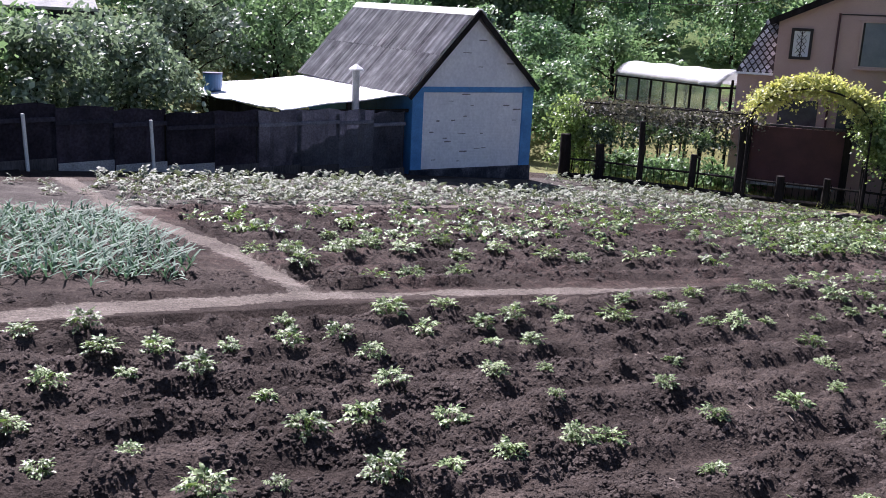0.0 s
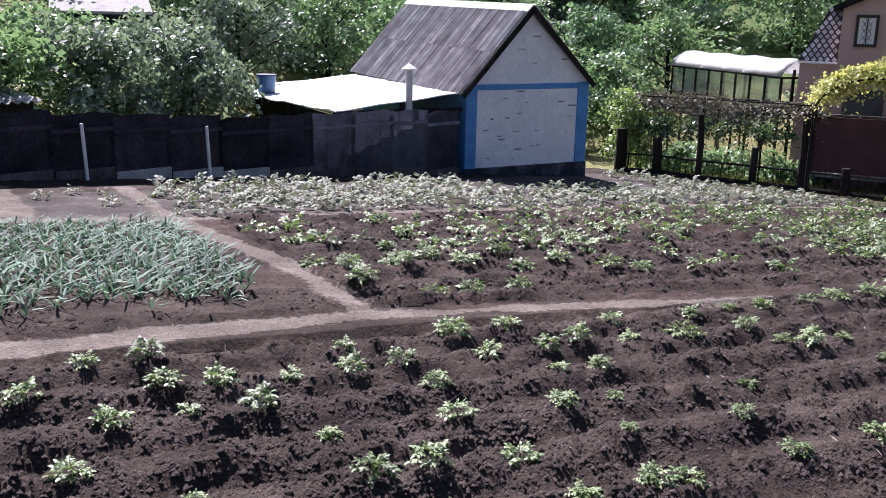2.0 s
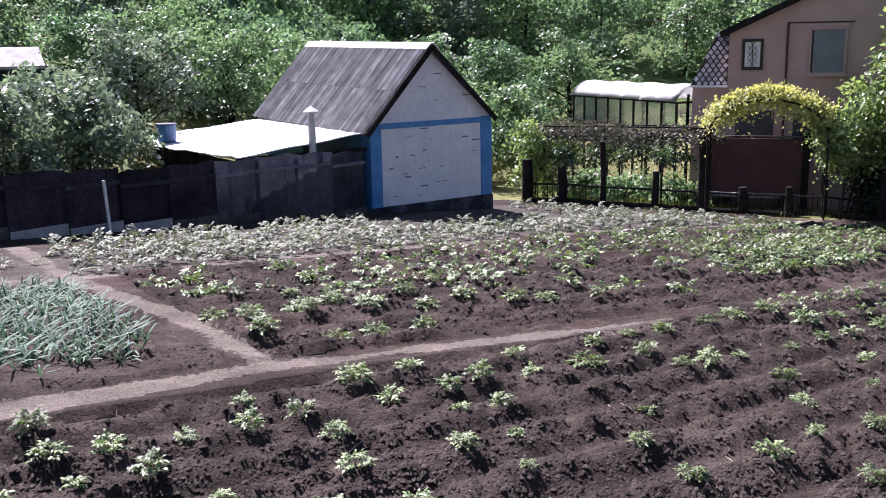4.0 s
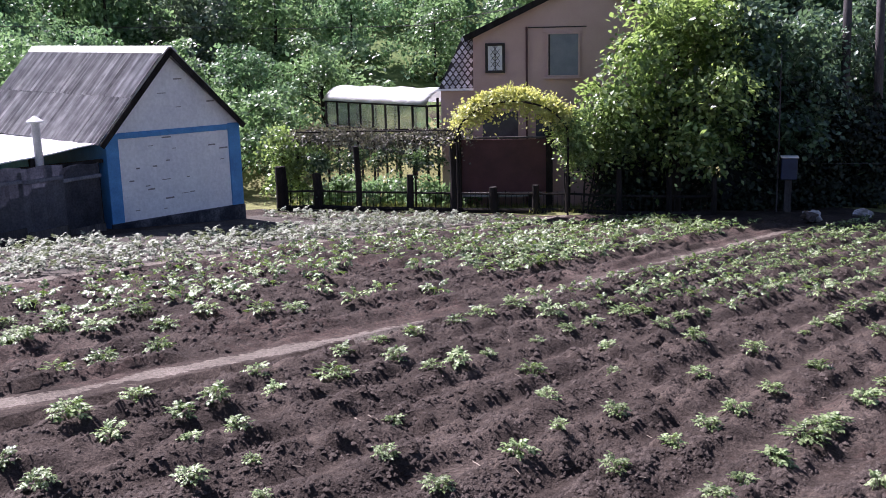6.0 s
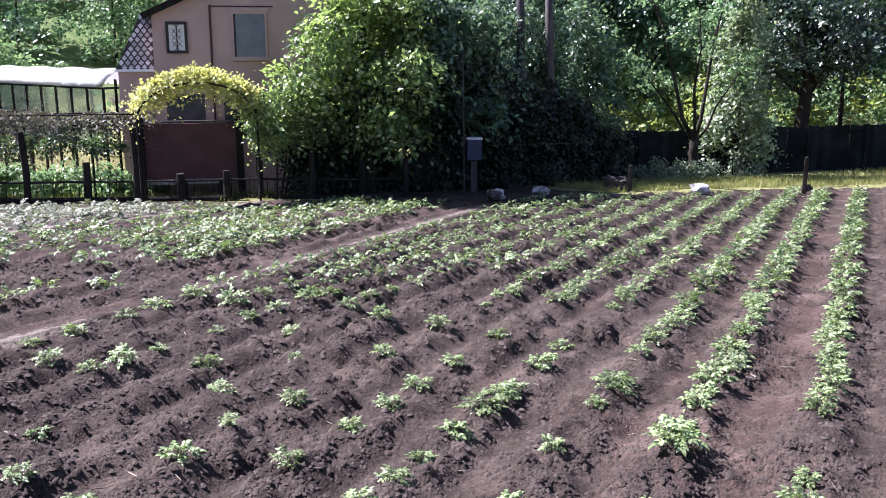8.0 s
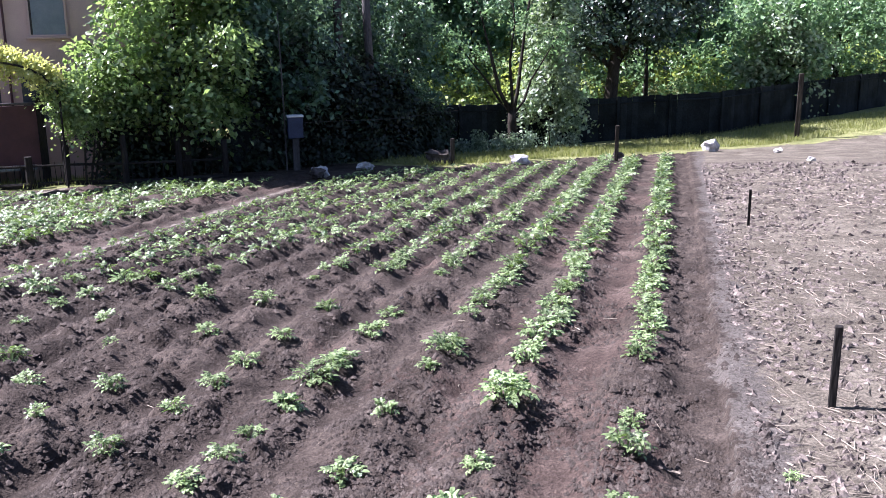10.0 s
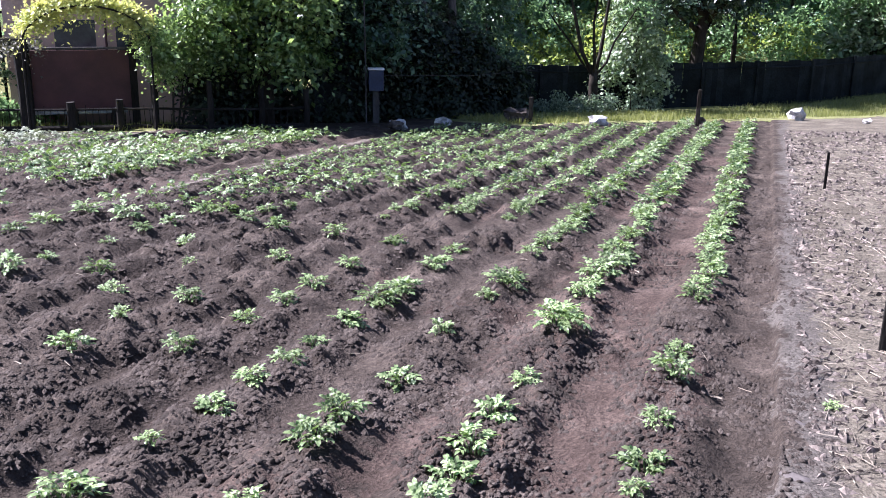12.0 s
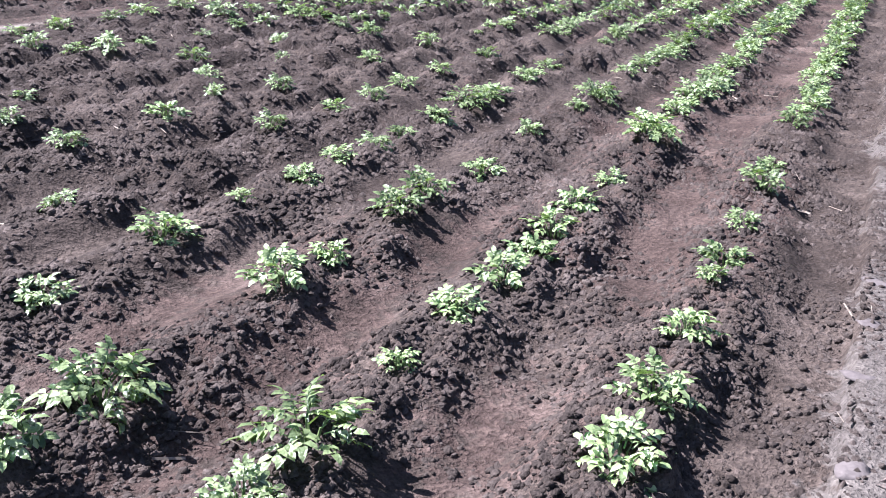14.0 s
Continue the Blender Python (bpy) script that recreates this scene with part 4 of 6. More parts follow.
# ------------------------------------------------------------------ leaves and trees
def leaf_cloud(name, blobs, count, size, mat, seed, hang=0.25, parent=None, label=""):
    """Many folded leaves scattered in the shells of several blobs: (x, y, z, rx, ry, rz)."""
    g = np.random.default_rng(seed)
    weight = np.array([(b[3] * b[4] * b[5]) ** 0.67 for b in blobs])
    many = max(4, count // 34)
    which = g.choice(len(blobs), many, p=weight / weight.sum())
    b = np.array(blobs)[which]
    d = g.normal(size=(many, 3))
    d /= np.linalg.norm(d, axis=1, keepdims=True)
    rad = 1 - 0.6 * g.random(many) ** 1.6
    bumpy = 0.78 + 0.50 * vnoise(d[:, 0] * 3 + which * 7.1, d[:, 1] * 3 + d[:, 2] * 2.3, 0.9)
    heart = b[:, :3] + d * b[:, 3:] * (rad * bumpy)[:, None]
    # each spray is a flat, slightly drooping fan of leaves at the end of a twig
    tilt = d * np.array([0.9, 0.9, 0.3]) + g.normal(size=(many, 3)) * 0.45 + np.array([0, 0, 0.8])
    tilt /= np.linalg.norm(tilt, axis=1, keepdims=True)
    mine = g.integers(0, many, count)
    reach = size * (1.5 + 1.7 * g.random(many))[mine][:, None]
    off = g.normal(size=(count, 3))
    off -= tilt[mine] * (0.84 * (off * tilt[mine]).sum(1))[:, None]
    p = heart[mine] + off * reach * 0.75
    p[:, 2] -= 0.10 * (off ** 2).sum(1) * reach[:, 0]
    nrm = tilt[mine] + g.normal(size=(count, 3)) * 0.38
    nrm /= np.linalg.norm(nrm, axis=1, keepdims=True)
    t = np.cross(nrm, g.normal(size=(count, 3)))
    t /= np.linalg.norm(t, axis=1, keepdims=True)
    t[:, 2] -= hang
    t /= np.linalg.norm(t, axis=1, keepdims=True)
    s = np.cross(nrm, t)
    s /= np.linalg.norm(s, axis=1, keepdims=True)
    k = size * (0.6 + 0.8 * g.random(count))[:, None]
    a = p - t * k * 0.5
    c = p + t * k * 0.5
    e = p + s * k * 0.32 + nrm * k * 0.10
    f = p - s * k * 0.32 + nrm * k * 0.10
    verts = np.stack([a, e, c, f], 1).reshape(-1, 3)
    i = np.arange(count) * 4
    faces = np.stack([np.stack([i, i + 1, i + 2], -1), np.stack([i, i + 2, i + 3], -1)], 1).reshape(-1, 3)
    me = bpy.data.meshes.new(name)
    me.vertices.add(len(verts))
    me.vertices.foreach_set("co", verts.reshape(-1))
    me.loops.add(faces.size)
    me.loops.foreach_set("vertex_index", faces.reshape(-1).astype(np.int32))
    me.polygons.add(len(faces))
    me.polygons.foreach_set("loop_start", np.arange(0, faces.size, 3, dtype=np.int32))
    me.materials.append(mat)
    me.update()
    ob = new(name, me)
    if parent:
        ob.parent = parent
    if label:
        tagged(ob, label)
    return ob


def tree(x, y, height, spread, leaves, size, mat, seed, label, trunk=0.12, bare=0.3, group="trees", blobs=9, lean=0.0, limbs=9):
    """A trunk, limbs that rise from it, and leaf sprays gathered along each limb."""
    blobs += 4
    g = random.Random(seed)
    t = thing("tree", pose(x, y, gz(x, y)), label, "tree", group)
    top = height * 0.8
    bm = bmesh.new()
    tube(bm, [(0, 0, -0.2), (lean * 0.25, g.uniform(-0.05, 0.05), top * 0.3), (lean * 0.6 + g.uniform(-0.12, 0.12), g.uniform(-0.12, 0.12), top * 0.65), (lean, 0, top)], [trunk * 1.3, trunk, trunk * 0.65, trunk * 0.2], 8)
    part("trunk", bm, M_BARK, t, smooth=True)
    cloud = []
    low = bare * 0.85
    for i in range(blobs):
        f = (i + 0.5) / blobs
        h0 = height * (low + (0.80 - low) * f)
        an = i * 2.4 + g.uniform(-0.5, 0.5)
        ln = spread * (0.62 + 0.38 * math.sin(math.pi * min(1.0, 0.25 + f))) * g.uniform(0.65, 1.12)
        p0 = Vector((lean * h0 / top, 0, h0))
        p2 = p0 + Vector((math.cos(an) * ln, math.sin(an) * ln, min(ln * g.uniform(0.15, 0.6), height * 0.95 - h0)))
        p1 = p0.lerp(p2, 0.5) + Vector((g.uniform(-0.1, 0.1), g.uniform(-0.1, 0.1), -0.06 * ln))
        for k, c in ((0.27, p0.lerp(p2, 0.35)), (0.30, p1.lerp(p2, 0.45)), (0.22, p2)):
            r = spread * k * g.uniform(0.75, 1.2)
            cloud.append((c.x, c.y, c.z, r, r, r * g.uniform(0.55, 0.8)))
        if i < limbs:
            bm = bmesh.new()
            tube(bm, [p0 - Vector((0, 0, 0.25 * ln)), p1, p2], [trunk * 0.45, trunk * 0.28, trunk * 0.08], 6)
            part("limb", bm, M_BARK, t, smooth=True)
    leaf_cloud("crown", cloud, leaves, size, mat, seed, parent=t)
    return t


def forked_tree(x, y, label):
    """A low trunk that splits into thin, steep, nearly bare limbs with loose tufts of leaves."""
    g = random.Random(44)
    t = thing("tree", pose(x, y, gz(x, y)), label, "tree", "trees")
    bm = bmesh.new()
    tube(bm, [(0, 0, -0.2), (0.05, 0.02, 0.5), (-0.02, 0, 0.95), (0.0, 0.03, 1.5)], [0.23, 0.17, 0.16, 0.12], 9)
    part("trunk", bm, M_BARK, t, smooth=True)
    cloud = []
    for dx, dy, h, r in ((-1.5, 1.2, 6.6, 0.075), (-0.7, -0.4, 5.8, 0.06), (0.9, -0.3, 6.2, 0.075), (0.9, -1.3, 4.0, 0.05), (-1.3, 1.5, 3.8, 0.05)):
        pts = [(0, 0, 1.2), (dx * 0.22 + g.uniform(-0.06, 0.06), dy * 0.25, 1.45 + (h - 1.6) * 0.12), (dx * 0.42 + g.uniform(-0.12, 0.12), dy * 0.4, 1.6 + (h - 1.6) * 0.34), (dx * 0.62 + g.uniform(-0.18, 0.18), dy * 0.7, 1.6 + (h - 1.6) * 0.65), (dx, dy, h)]
        bm = bmesh.new()
        tube(bm, pts, [r, r * 0.9, r * 0.72, r * 0.5, r * 0.2], 7)
        part("limb", bm, M_BARK, t, smooth=True)
        for k in range(4):
            f = 0.45 + 0.16 * k
            a, b = Vector(pts[3]), Vector(pts[4])
            c = a.lerp(b, max(0.0, (f - 0.4) / 0.6)) + Vector((g.uniform(-0.5, 0.5), g.uniform(-0.4, 0.4), g.uniform(-0.1, 0.3)))
            cloud.append((c.x, c.y, c.z, 0.42, 0.42, 0.32))
            bm = bmesh.new()
            tube(bm, [a.lerp(b, max(0.0, (f - 0.55) / 0.6)), c], [r * 0.3, r * 0.1], 5)
            part("twig", bm, M_BARK, t)
    leaf_cloud("crown", cloud, 1900, 0.13, M_LEAF, 44, parent=t)


def column_tree(x, y, height, spread, leaves, mat, seed, label, low=0.1):
    """A narrow crown that tapers upwards, made of steep overlapping sprays."""
    g = random.Random(seed)
    t = thing("tree", pose(x, y, gz(x, y)), label, "tree", "trees")
    bm = bmesh.new()
    tube(bm, [(0, 0, -0.2), (0.04, 0, height * 0.5), (0, 0, height * 0.92)], [0.13, 0.09, 0.02], 8)
    part("trunk", bm, M_BARK, t, smooth=True)
    cloud = []
    for i in range(26):
        f = (i + 0.5) / 26
        rr = spread * (1 - 0.75 * f) * g.uniform(0.45, 0.95)
        an = i * 2.4 + g.uniform(-0.4, 0.4)
        k = spread * (0.42 - 0.2 * f) * g.uniform(0.8, 1.2)
        cloud.append((math.cos(an) * rr, math.sin(an) * rr, height * (low + (1 - low) * f), k, k, k * 1.5))
    leaf_cloud("crown", cloud, leaves, 0.15, mat, seed, hang=-0.5, parent=t)


def bush(x, y, z, blobs, leaves, size, mat, seed, label, name="bush"):
    t = thing(name, pose(x, y, z), label, name.replace("_", " "), "bushes")
    for b in blobs[:3]:
        bm = bmesh.new()
        tube(bm, [(b[0] * 0.3, b[1] * 0.3, -0.1), (b[0] * 0.7, b[1] * 0.7, b[2] * 0.6), (b[0], b[1], b[2])], [0.03, 0.022, 0.01], 6)
        part("stem", bm, M_BARK, t)
    leaf_cloud("foliage", blobs, leaves, size, mat, seed, parent=t)
    return t


def build_trellis():
    tr = thing("vine_trellis", pose(0, 0, 0), "rusty pipe trellis for vines behind the fence", "trellis")
    pts = [(6.0, 26.6), (7.6, 26.0), (9.0, 25.2), (10.0, 24.6)]
    for x, y in pts:
        bm = bmesh.new()
        tube(bm, [(x, y, gz(x, y) - 0.1), (x, y, -0.15)], [0.03, 0.028], 7)
        part("post", bm, M_DARKWOOD, tr)
    for zz, off in ((-0.18, 0.0), (-0.45, 0.0), (-0.22, 1.2)):
        for (x0, y0), (x1, y1) in zip(pts, pts[1:]):
            bm = bmesh.new()
            tube(bm, [(x0, y0 + off, zz + 0.15), (x1, y1 + off, zz + 0.15)], [0.022, 0.022], 6)
            part("rail", bm, M_DARKWOOD, tr)
    leaf_cloud("dry_vine", [(6.2 + 0.55 * k, 26.9 - 0.30 * k, -0.22 + 0.08 * math.sin(k), 0.45, 0.7, 0.22) for k in range(8)], 6500, 0.085, M_TWIG, 71, parent=tr, label="brown dry vine shoots")
    leaf_cloud("dry_vine", [(6.4 + 0.9 * k, 26.0 - 0.45 * k, -0.75, 0.5, 0.3, 0.25) for k in range(4)], 3000, 0.09, M_LEAF_DARK, 72, parent=tr, label="dark vine leaves")
    for f in (0.1, 0.35, 0.6, 0.85):
        x, y = 6.0 + 4 * f, 26.6 - 2 * f
        bm = bmesh.new()
        tube(bm, [(x, y, -0.03), (x, y + 1.2, -0.07)], [0.018, 0.018], 6)
        part("cross_bar", bm, M_DARKWOOD, tr)


build_trellis()


DARK_TREE = "broad fruit tree behind the fence, leaves coloured dark for standing against the light"
# the dense dark trees behind the far fence
tree(14.95, 21.45, 6.6, 2.25, 15000, 0.155, M_CHERRY, 11, "broad fruit tree with sunlit yellow-green leaves behind the fence", 0.15, 0.20, blobs=14)
# deeper leaf colour paints the shade of these crowns against the light
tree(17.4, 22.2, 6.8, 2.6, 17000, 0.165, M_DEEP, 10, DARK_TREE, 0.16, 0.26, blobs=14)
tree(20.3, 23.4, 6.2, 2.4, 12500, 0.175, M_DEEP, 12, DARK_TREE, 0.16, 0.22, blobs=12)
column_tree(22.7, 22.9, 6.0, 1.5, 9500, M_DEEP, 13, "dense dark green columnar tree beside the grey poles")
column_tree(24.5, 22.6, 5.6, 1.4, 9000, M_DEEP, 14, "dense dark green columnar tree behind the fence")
forked_tree(27.3, 20.2, "thin forked tree with bare dark limbs behind the fence")
column_tree(29.3, 20.0, 6.8, 1.1, 9000, M_SILVER, 37, "tall silvery poplar with pale fluttering leaves", 0.17)
# leaves painted near black to give backlit silhouettes
tree(33.2, 20.0, 7.4, 3.2, 15000, 0.19, M_SHADE, 16, "spreading tree beside the meadow strip, leaves painted near black against the light", 0.26, 0.50, blobs=13, lean=0.9)
tree(37.6, 20.8, 7.2, 3.0, 10500, 0.20, M_SHADE, 36, "leafy tree beside the meadow strip, leaves painted near black against the light", 0.10, 0.52, blobs=12)
tree(41.6, 16.6, 4.9, 1.9, 6500, 0.19, M_SILVER, 38, "pale silvery shrub-like tree leaning over the fence", 0.10, 0.10, blobs=9)
tree(42.4, 17.0, 6.4, 2.8, 8000, 0.20, M_LEAF, 18, "leafy green tree beside the meadow strip", 0.18, 0.24, blobs=11)
tree(47.4, 16.2, 6.4, 3.0, 7000, 0.21, M_LEAF, 19, "leafy green tree beside the meadow strip", 0.18, 0.14, blobs=11)
for i, (x, y, h, r, mat) in enumerate(((25.8, 29.4, 5.6, 2.5, M_DEEP), (30.0, 29.6, 5.4, 2.6, M_LEAF), (33.8, 28.6, 5.6, 2.7, M_DEEP), (37.8, 28.4, 5.6, 2.8, M_LEAF), (42.4, 26.0, 6.0, 2.9, M_DEEP), (47.0, 23.6, 6.2, 3.0, M_LEAF))):
    tree(x, y + 1.6, h * 1.3, r * 1.2, 10500, 0.21, mat, 180 + i, "leafy green tree on the meadow slope", 0.15, 0.30, blobs=11)


def build_shade_hedge():
    """An added thick hedge, painted near black for the shade under the trees."""
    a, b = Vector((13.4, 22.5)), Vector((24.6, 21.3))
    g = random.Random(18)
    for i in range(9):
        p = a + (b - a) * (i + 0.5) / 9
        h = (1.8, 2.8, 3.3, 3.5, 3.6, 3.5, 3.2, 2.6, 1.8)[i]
        bush(p.x, p.y, gz(p.x, p.y), [(0, 0, 0.45, 0.95, 0.6, 0.6), (0.3, 0.1, h * 0.5, 0.95, 0.65, h * 0.32), (-0.3, 0, h * 0.8, 0.85, 0.6, h * 0.25)], 4600, 0.14, M_HEDGE_SHADE, 90 + i, "added hedge shrub, its leaves painted near black as deep shade", "hedge_shrub")


# behind the shed and the sheet fence, in tiers up the slope
WILLOW, GREEN, HAZY = "grey-green willow behind the sheet fence", "bright green tree on the slope behind the shed", "blue-green tree on the slope, haze tinted into its leaves"
for i, (x, y, h, r, kind) in enumerate((
        (-5.9, 22.9, 2.5, 1.5, 0), (-7.4, 21.2, 2.2, 1.5, 0), (-9.2, 19.6, 2.2, 1.5, 1), (-11.0, 17.8, 2.4, 1.5, 0), (-13.0, 16.0, 2.6, 1.6, 1),
        (-3.2, 30.4, 3.3, 1.9, 1), (-5.6, 28.2, 2.8, 1.8, 0), (-7.4, 26.0, 1.2, 1.3, 0), (-9.4, 24.2, 1.1, 1.3, 1), (-12.0, 21.8, 2.4, 1.7, 0),
        (-0.6, 32.2, 3.6, 2.0, 1), (2.0, 32.4, 3.6, 2.0, 1), (4.6, 32.2, 3.4, 1.9, 1), (6.6, 33.4, 2.8, 1.6, 1), (-2.4, 35.2, 3.4, 2.0, 2), (-5.6, 33.0, 3.0, 2.0, 1), (-13.4, 25.2, 2.4, 1.8, 0), (-7.6, 31.8, 2.6, 1.8, 2),
        (0.6, 37.0, 3.6, 2.1, 2), (3.6, 37.4, 3.6, 2.1, 1), (6.6, 37.8, 3.4, 2.0, 2), (9.4, 37.6, 3.2, 1.9, 1))):
    tree(x, y, h * 1.05, r, 5000, 0.15, (M_LEAF_GREY, M_LEAF, M_HAZE_TINT)[kind], 120 + i, (WILLOW, GREEN, HAZY)[kind], 0.09, 0.04, blobs=9)
build_shade_hedge()
for i, (x, y, h) in enumerate(((28.4, 19.4, 1.25), (26.4, 20.2, 0.8), (28.9, 18.9, 0.8), (24.9, 20.6, 0.6), (25.6, 20.4, 1.0), (27.8, 19.9, 0.9), (26.9, 19.9, 0.7))):
    bush(x, y, gz(x, y), [(0, 0, h * 0.45, 0.28, 0.2, h * 0.45), (0.25, 0.05, h * 0.35, 0.25, 0.2, h * 0.3)], 700, 0.085, M_LEAF_GREY, 150 + i, "pale tall weeds against the dark fence", "weed_clump")
# round the arbour and the yard
bush(5.6, 26.3, gz(5.6, 26.3), [(0, 0, 0.8, 0.55, 0.5, 0.5), (0.2, 0.2, 1.35, 0.6, 0.5, 0.5), (-0.1, 0.1, 1.95, 0.5, 0.45, 0.45), (0.7, 0.1, 1.4, 0.55, 0.5, 0.5), (0.3, 0.1, 0.4, 0.5, 0.4, 0.3)], 4200, 0.10, M_CHERRY, 31, "pale yellowish shrub beside the shed corner")
bush(12.4, 21.9, gz(12.4, 21.9), [(0.5, -0.1, 1.75, 0.8, 0.6, 0.55), (0.9, 0, 2.4, 0.9, 0.7, 0.8), (0.2, 0, 2.2, 0.7, 0.6, 0.6), (1.6, -0.1, 2.1, 0.7, 0.6, 0.7)], 6500, 0.11, M_CHERRY, 32, "sunlit light green shrub beside the arbour")
for i, (x, y, r) in enumerate(((6.9, 26.6, 0.55), (8.1, 26.3, 0.6), (9.3, 25.6, 0.5), (10.1, 25.2, 0.45), (7.5, 27.6, 0.7), (8.9, 27.0, 0.6))):
    bush(x, y, gz(x, y), [(0, 0, 0.3, r, r * 0.8, 0.35), (r * 0.6, 0.1, 0.4, r * 0.7, r * 0.6, 0.4)], 900, 0.13, M_LEAF, 40 + i, "low green currant bush in the neighbouring yard")


x, y = -5.55, 10.6
bush(x, y, gz(x, y), [(0, 0, 0.25, 0.2, 0.2, 0.25), (0.1, 0.1, 0.5, 0.18, 0.18, 0.22)], 420, 0.09, M_MEADOW, 160, "yellow-green weed beside the onion bed", "weed_clump")


def build_arbour():
    a = Vector((9.15, 22.35))
    ang = math.degrees(math.atan2(-0.43, 0.903))
    ar = thing("vine_arbour", pose(a.x, a.y, 0, 0, 0, ang), "arched arbour covered with yellow-green vine leaves", "arbour")
    w = 2.75
    arc = [(w / 2 - w / 2 * math.cos(math.pi * k / 14), -0.02 + 0.88 * math.sin(math.pi * k / 14)) for k in range(15)]
    for off in (0, 0.9):
        bm = bmesh.new()
        tube(bm, [(0, off, -2.1)] + [(x, off, z) for x, z in arc] + [(w, off, -2.2)], [0.025] * 17, 6)
        part("hoop", bm, M_DARKWOOD, ar)
    for k in (1, 4, 7, 10, 13):
        bm = bmesh.new()
        tube(bm, [(arc[k][0], 0, arc[k][1]), (arc[k][0], 0.9, arc[k][1])], [0.015, 0.015], 5)
        part("slat", bm, M_DARKWOOD, ar)
    blobs = [(x, 0.35, z + 0.10, 0.18, 0.4, 0.09 + 0.014 * min(i, 6)) for i, (x, z) in enumerate(arc[2:13])]
    leaf_cloud("vine", blobs, 9500, 0.085, M_LEAF_YELLOW, 51, parent=ar, label="yellow-green vine leaves")
    leaf_cloud("vine", [(w + 0.15, 0.4, -0.2, 0.35, 0.4, 0.5), (w + 0.3, 0.4, -0.45, 0.3, 0.4, 0.35), (w + 0.1, 0.3, 0.25, 0.45, 0.4, 0.4)], 2600, 0.095, M_CHERRY, 52, parent=ar, label="green vine leaves")


build_arbour()


def build_far_roofs():
    z = gz(-9.4, 28.2)
    hut = thing("far_hut", pose(-9.4, 28.2, z, 0, 0, 20), "far hut with a pale grey roof among the trees", "hut")
    part("wall", boxed(-1.5, 1.5, 0, 2.2, -0.3, 0.75, 0.02), M_PLINTH, hut)
    part("roof", boxed(-1.5, 1.3, -0.3, 2.0, 0.0, 0.08, turn=Matrix.Translation((0, 0, 0.75)) @ Euler((radians(14), 0, 0)).to_matrix().to_4x4()), M_CONCRETE, hut, "pale grey roof")
    x, y = -8.4, 17.6
    z = gz(x, y)
    low = thing("low_outhouse", pose(x, y, z, 0, 0, 44), "low outhouse with a dusty corrugated roof behind the fence", "outhouse")
    part("wall", boxed(-1.2, 1.2, 0.2, 2.0, -0.2, 1.0), M_DARKWOOD, low)
    bm = wave_sheet(2.6, 2.2, 14, 0.03)
    ob = part("roof", bm, M_SLATE, low, "dusty corrugated roof")
    ob.matrix_basis = pose(-1.3, 0, 1.02, 4, 0, 0)


build_far_roofs()


def build_poles():
    for x, y, lean in ((21.1, 22.0, -2.0), (22.1, 21.7, -3.0)):
        z = gz(x, y)
        bm = bmesh.new()
        tube(bm, [(0, 0, -0.3), (0, 0, 4.0), (0, 0, 7.6)], [0.15, 0.13, 0.11], 10)
        ob = part("utility_pole", bm, M_WOOD, smooth=True)
        ob.matrix_basis = pose(x, y, z, 0, lean, 0)
        tagged(ob, "grey weathered utility pole among the trees", "utility pole", "utility poles")


build_poles()


# ------------------------------------------------------------------ hillside woods
def build_woods():
    base = tree(0, 52, 7.0, 3.4, 4200, 0.30, M_LEAF, 61, "tree of the hillside wood", 0.11, 0.02, "hillside wood", blobs=12, limbs=2)
    other = tree(6, 54, 6.6, 3.2, 4200, 0.30, M_HAZE_TINT, 62, "blue-green tree of the hillside wood, haze tinted into its leaves", 0.11, 0.02, "hillside wood", blobs=12, limbs=2)
    pale = tree(-6, 52, 6.2, 3.0, 4200, 0.28, M_LEAF_GREY, 63, "pale tree of the hillside wood", 0.11, 0.02, "hillside wood", blobs=12, limbs=2)
    g = random.Random(5)
    for ring, (r, step) in enumerate(((34, 4.6), (39, 4.8), (45, 5.0), (52, 5.2), (60, 5.6))):
        an = -34.0
        while an < 84:
            rr = r + g.uniform(-2.5, 2.5)
            x, y = rr * math.sin(radians(an)), rr * math.cos(radians(an))
            an += step * 42 / r * g.uniform(0.8, 1.25)
            house_way = 16 < an < 33 and ring < 1
            if outside(x, y) < (15 if x < 10 else 13) or house_way:
                continue
            src = g.choice((base, base, other, other, pale))
            k = g.uniform(0.5, 0.85)
            copy_thing(src, pose(x, y, gz(x, y) - 0.2, 0, 0, g.uniform(0, 360)) @ Matrix.Diagonal((k, k, k * g.uniform(0.9, 1.15), 1)))


build_woods()


def build_thicket():
    g = random.Random(15)
    for seed, mat, label in ((81, M_LEAF, "bright green shrub thicket on the hillside"), (82, M_HAZE_TINT, "blue-green shrub thicket on the hillside, haze tinted into its leaves"), (83, M_LEAF_GREY, "grey-green shrub thicket on the hillside")):
        blobs = []
        while len(blobs) < 130:
            an, r = radians(g.uniform(-34, 86)), g.uniform(26, 60)
            x, y = r * math.sin(an), r * math.cos(an)
            e = float(outside(x, y))
            if e < 4.2 or (x > 16 and e < 11) or (4 < x < 18 and e < 7.5) or (-6 < x < 1 and y < 29) or (x < -5.5 and e < 11) or (mat is M_LEAF_GREY and x > 8):
                continue
            k = g.uniform(0.8, 1.7)
            blobs.append((x, y, gz(x, y) + 0.45 * k, k, k, k * g.uniform(0.55, 0.9)))
        ob = leaf_cloud("shrub_thicket", blobs, 21000, 0.20, mat, seed)
        tagged(ob, label, "shrubs", kind="stuff")


build_thicket()


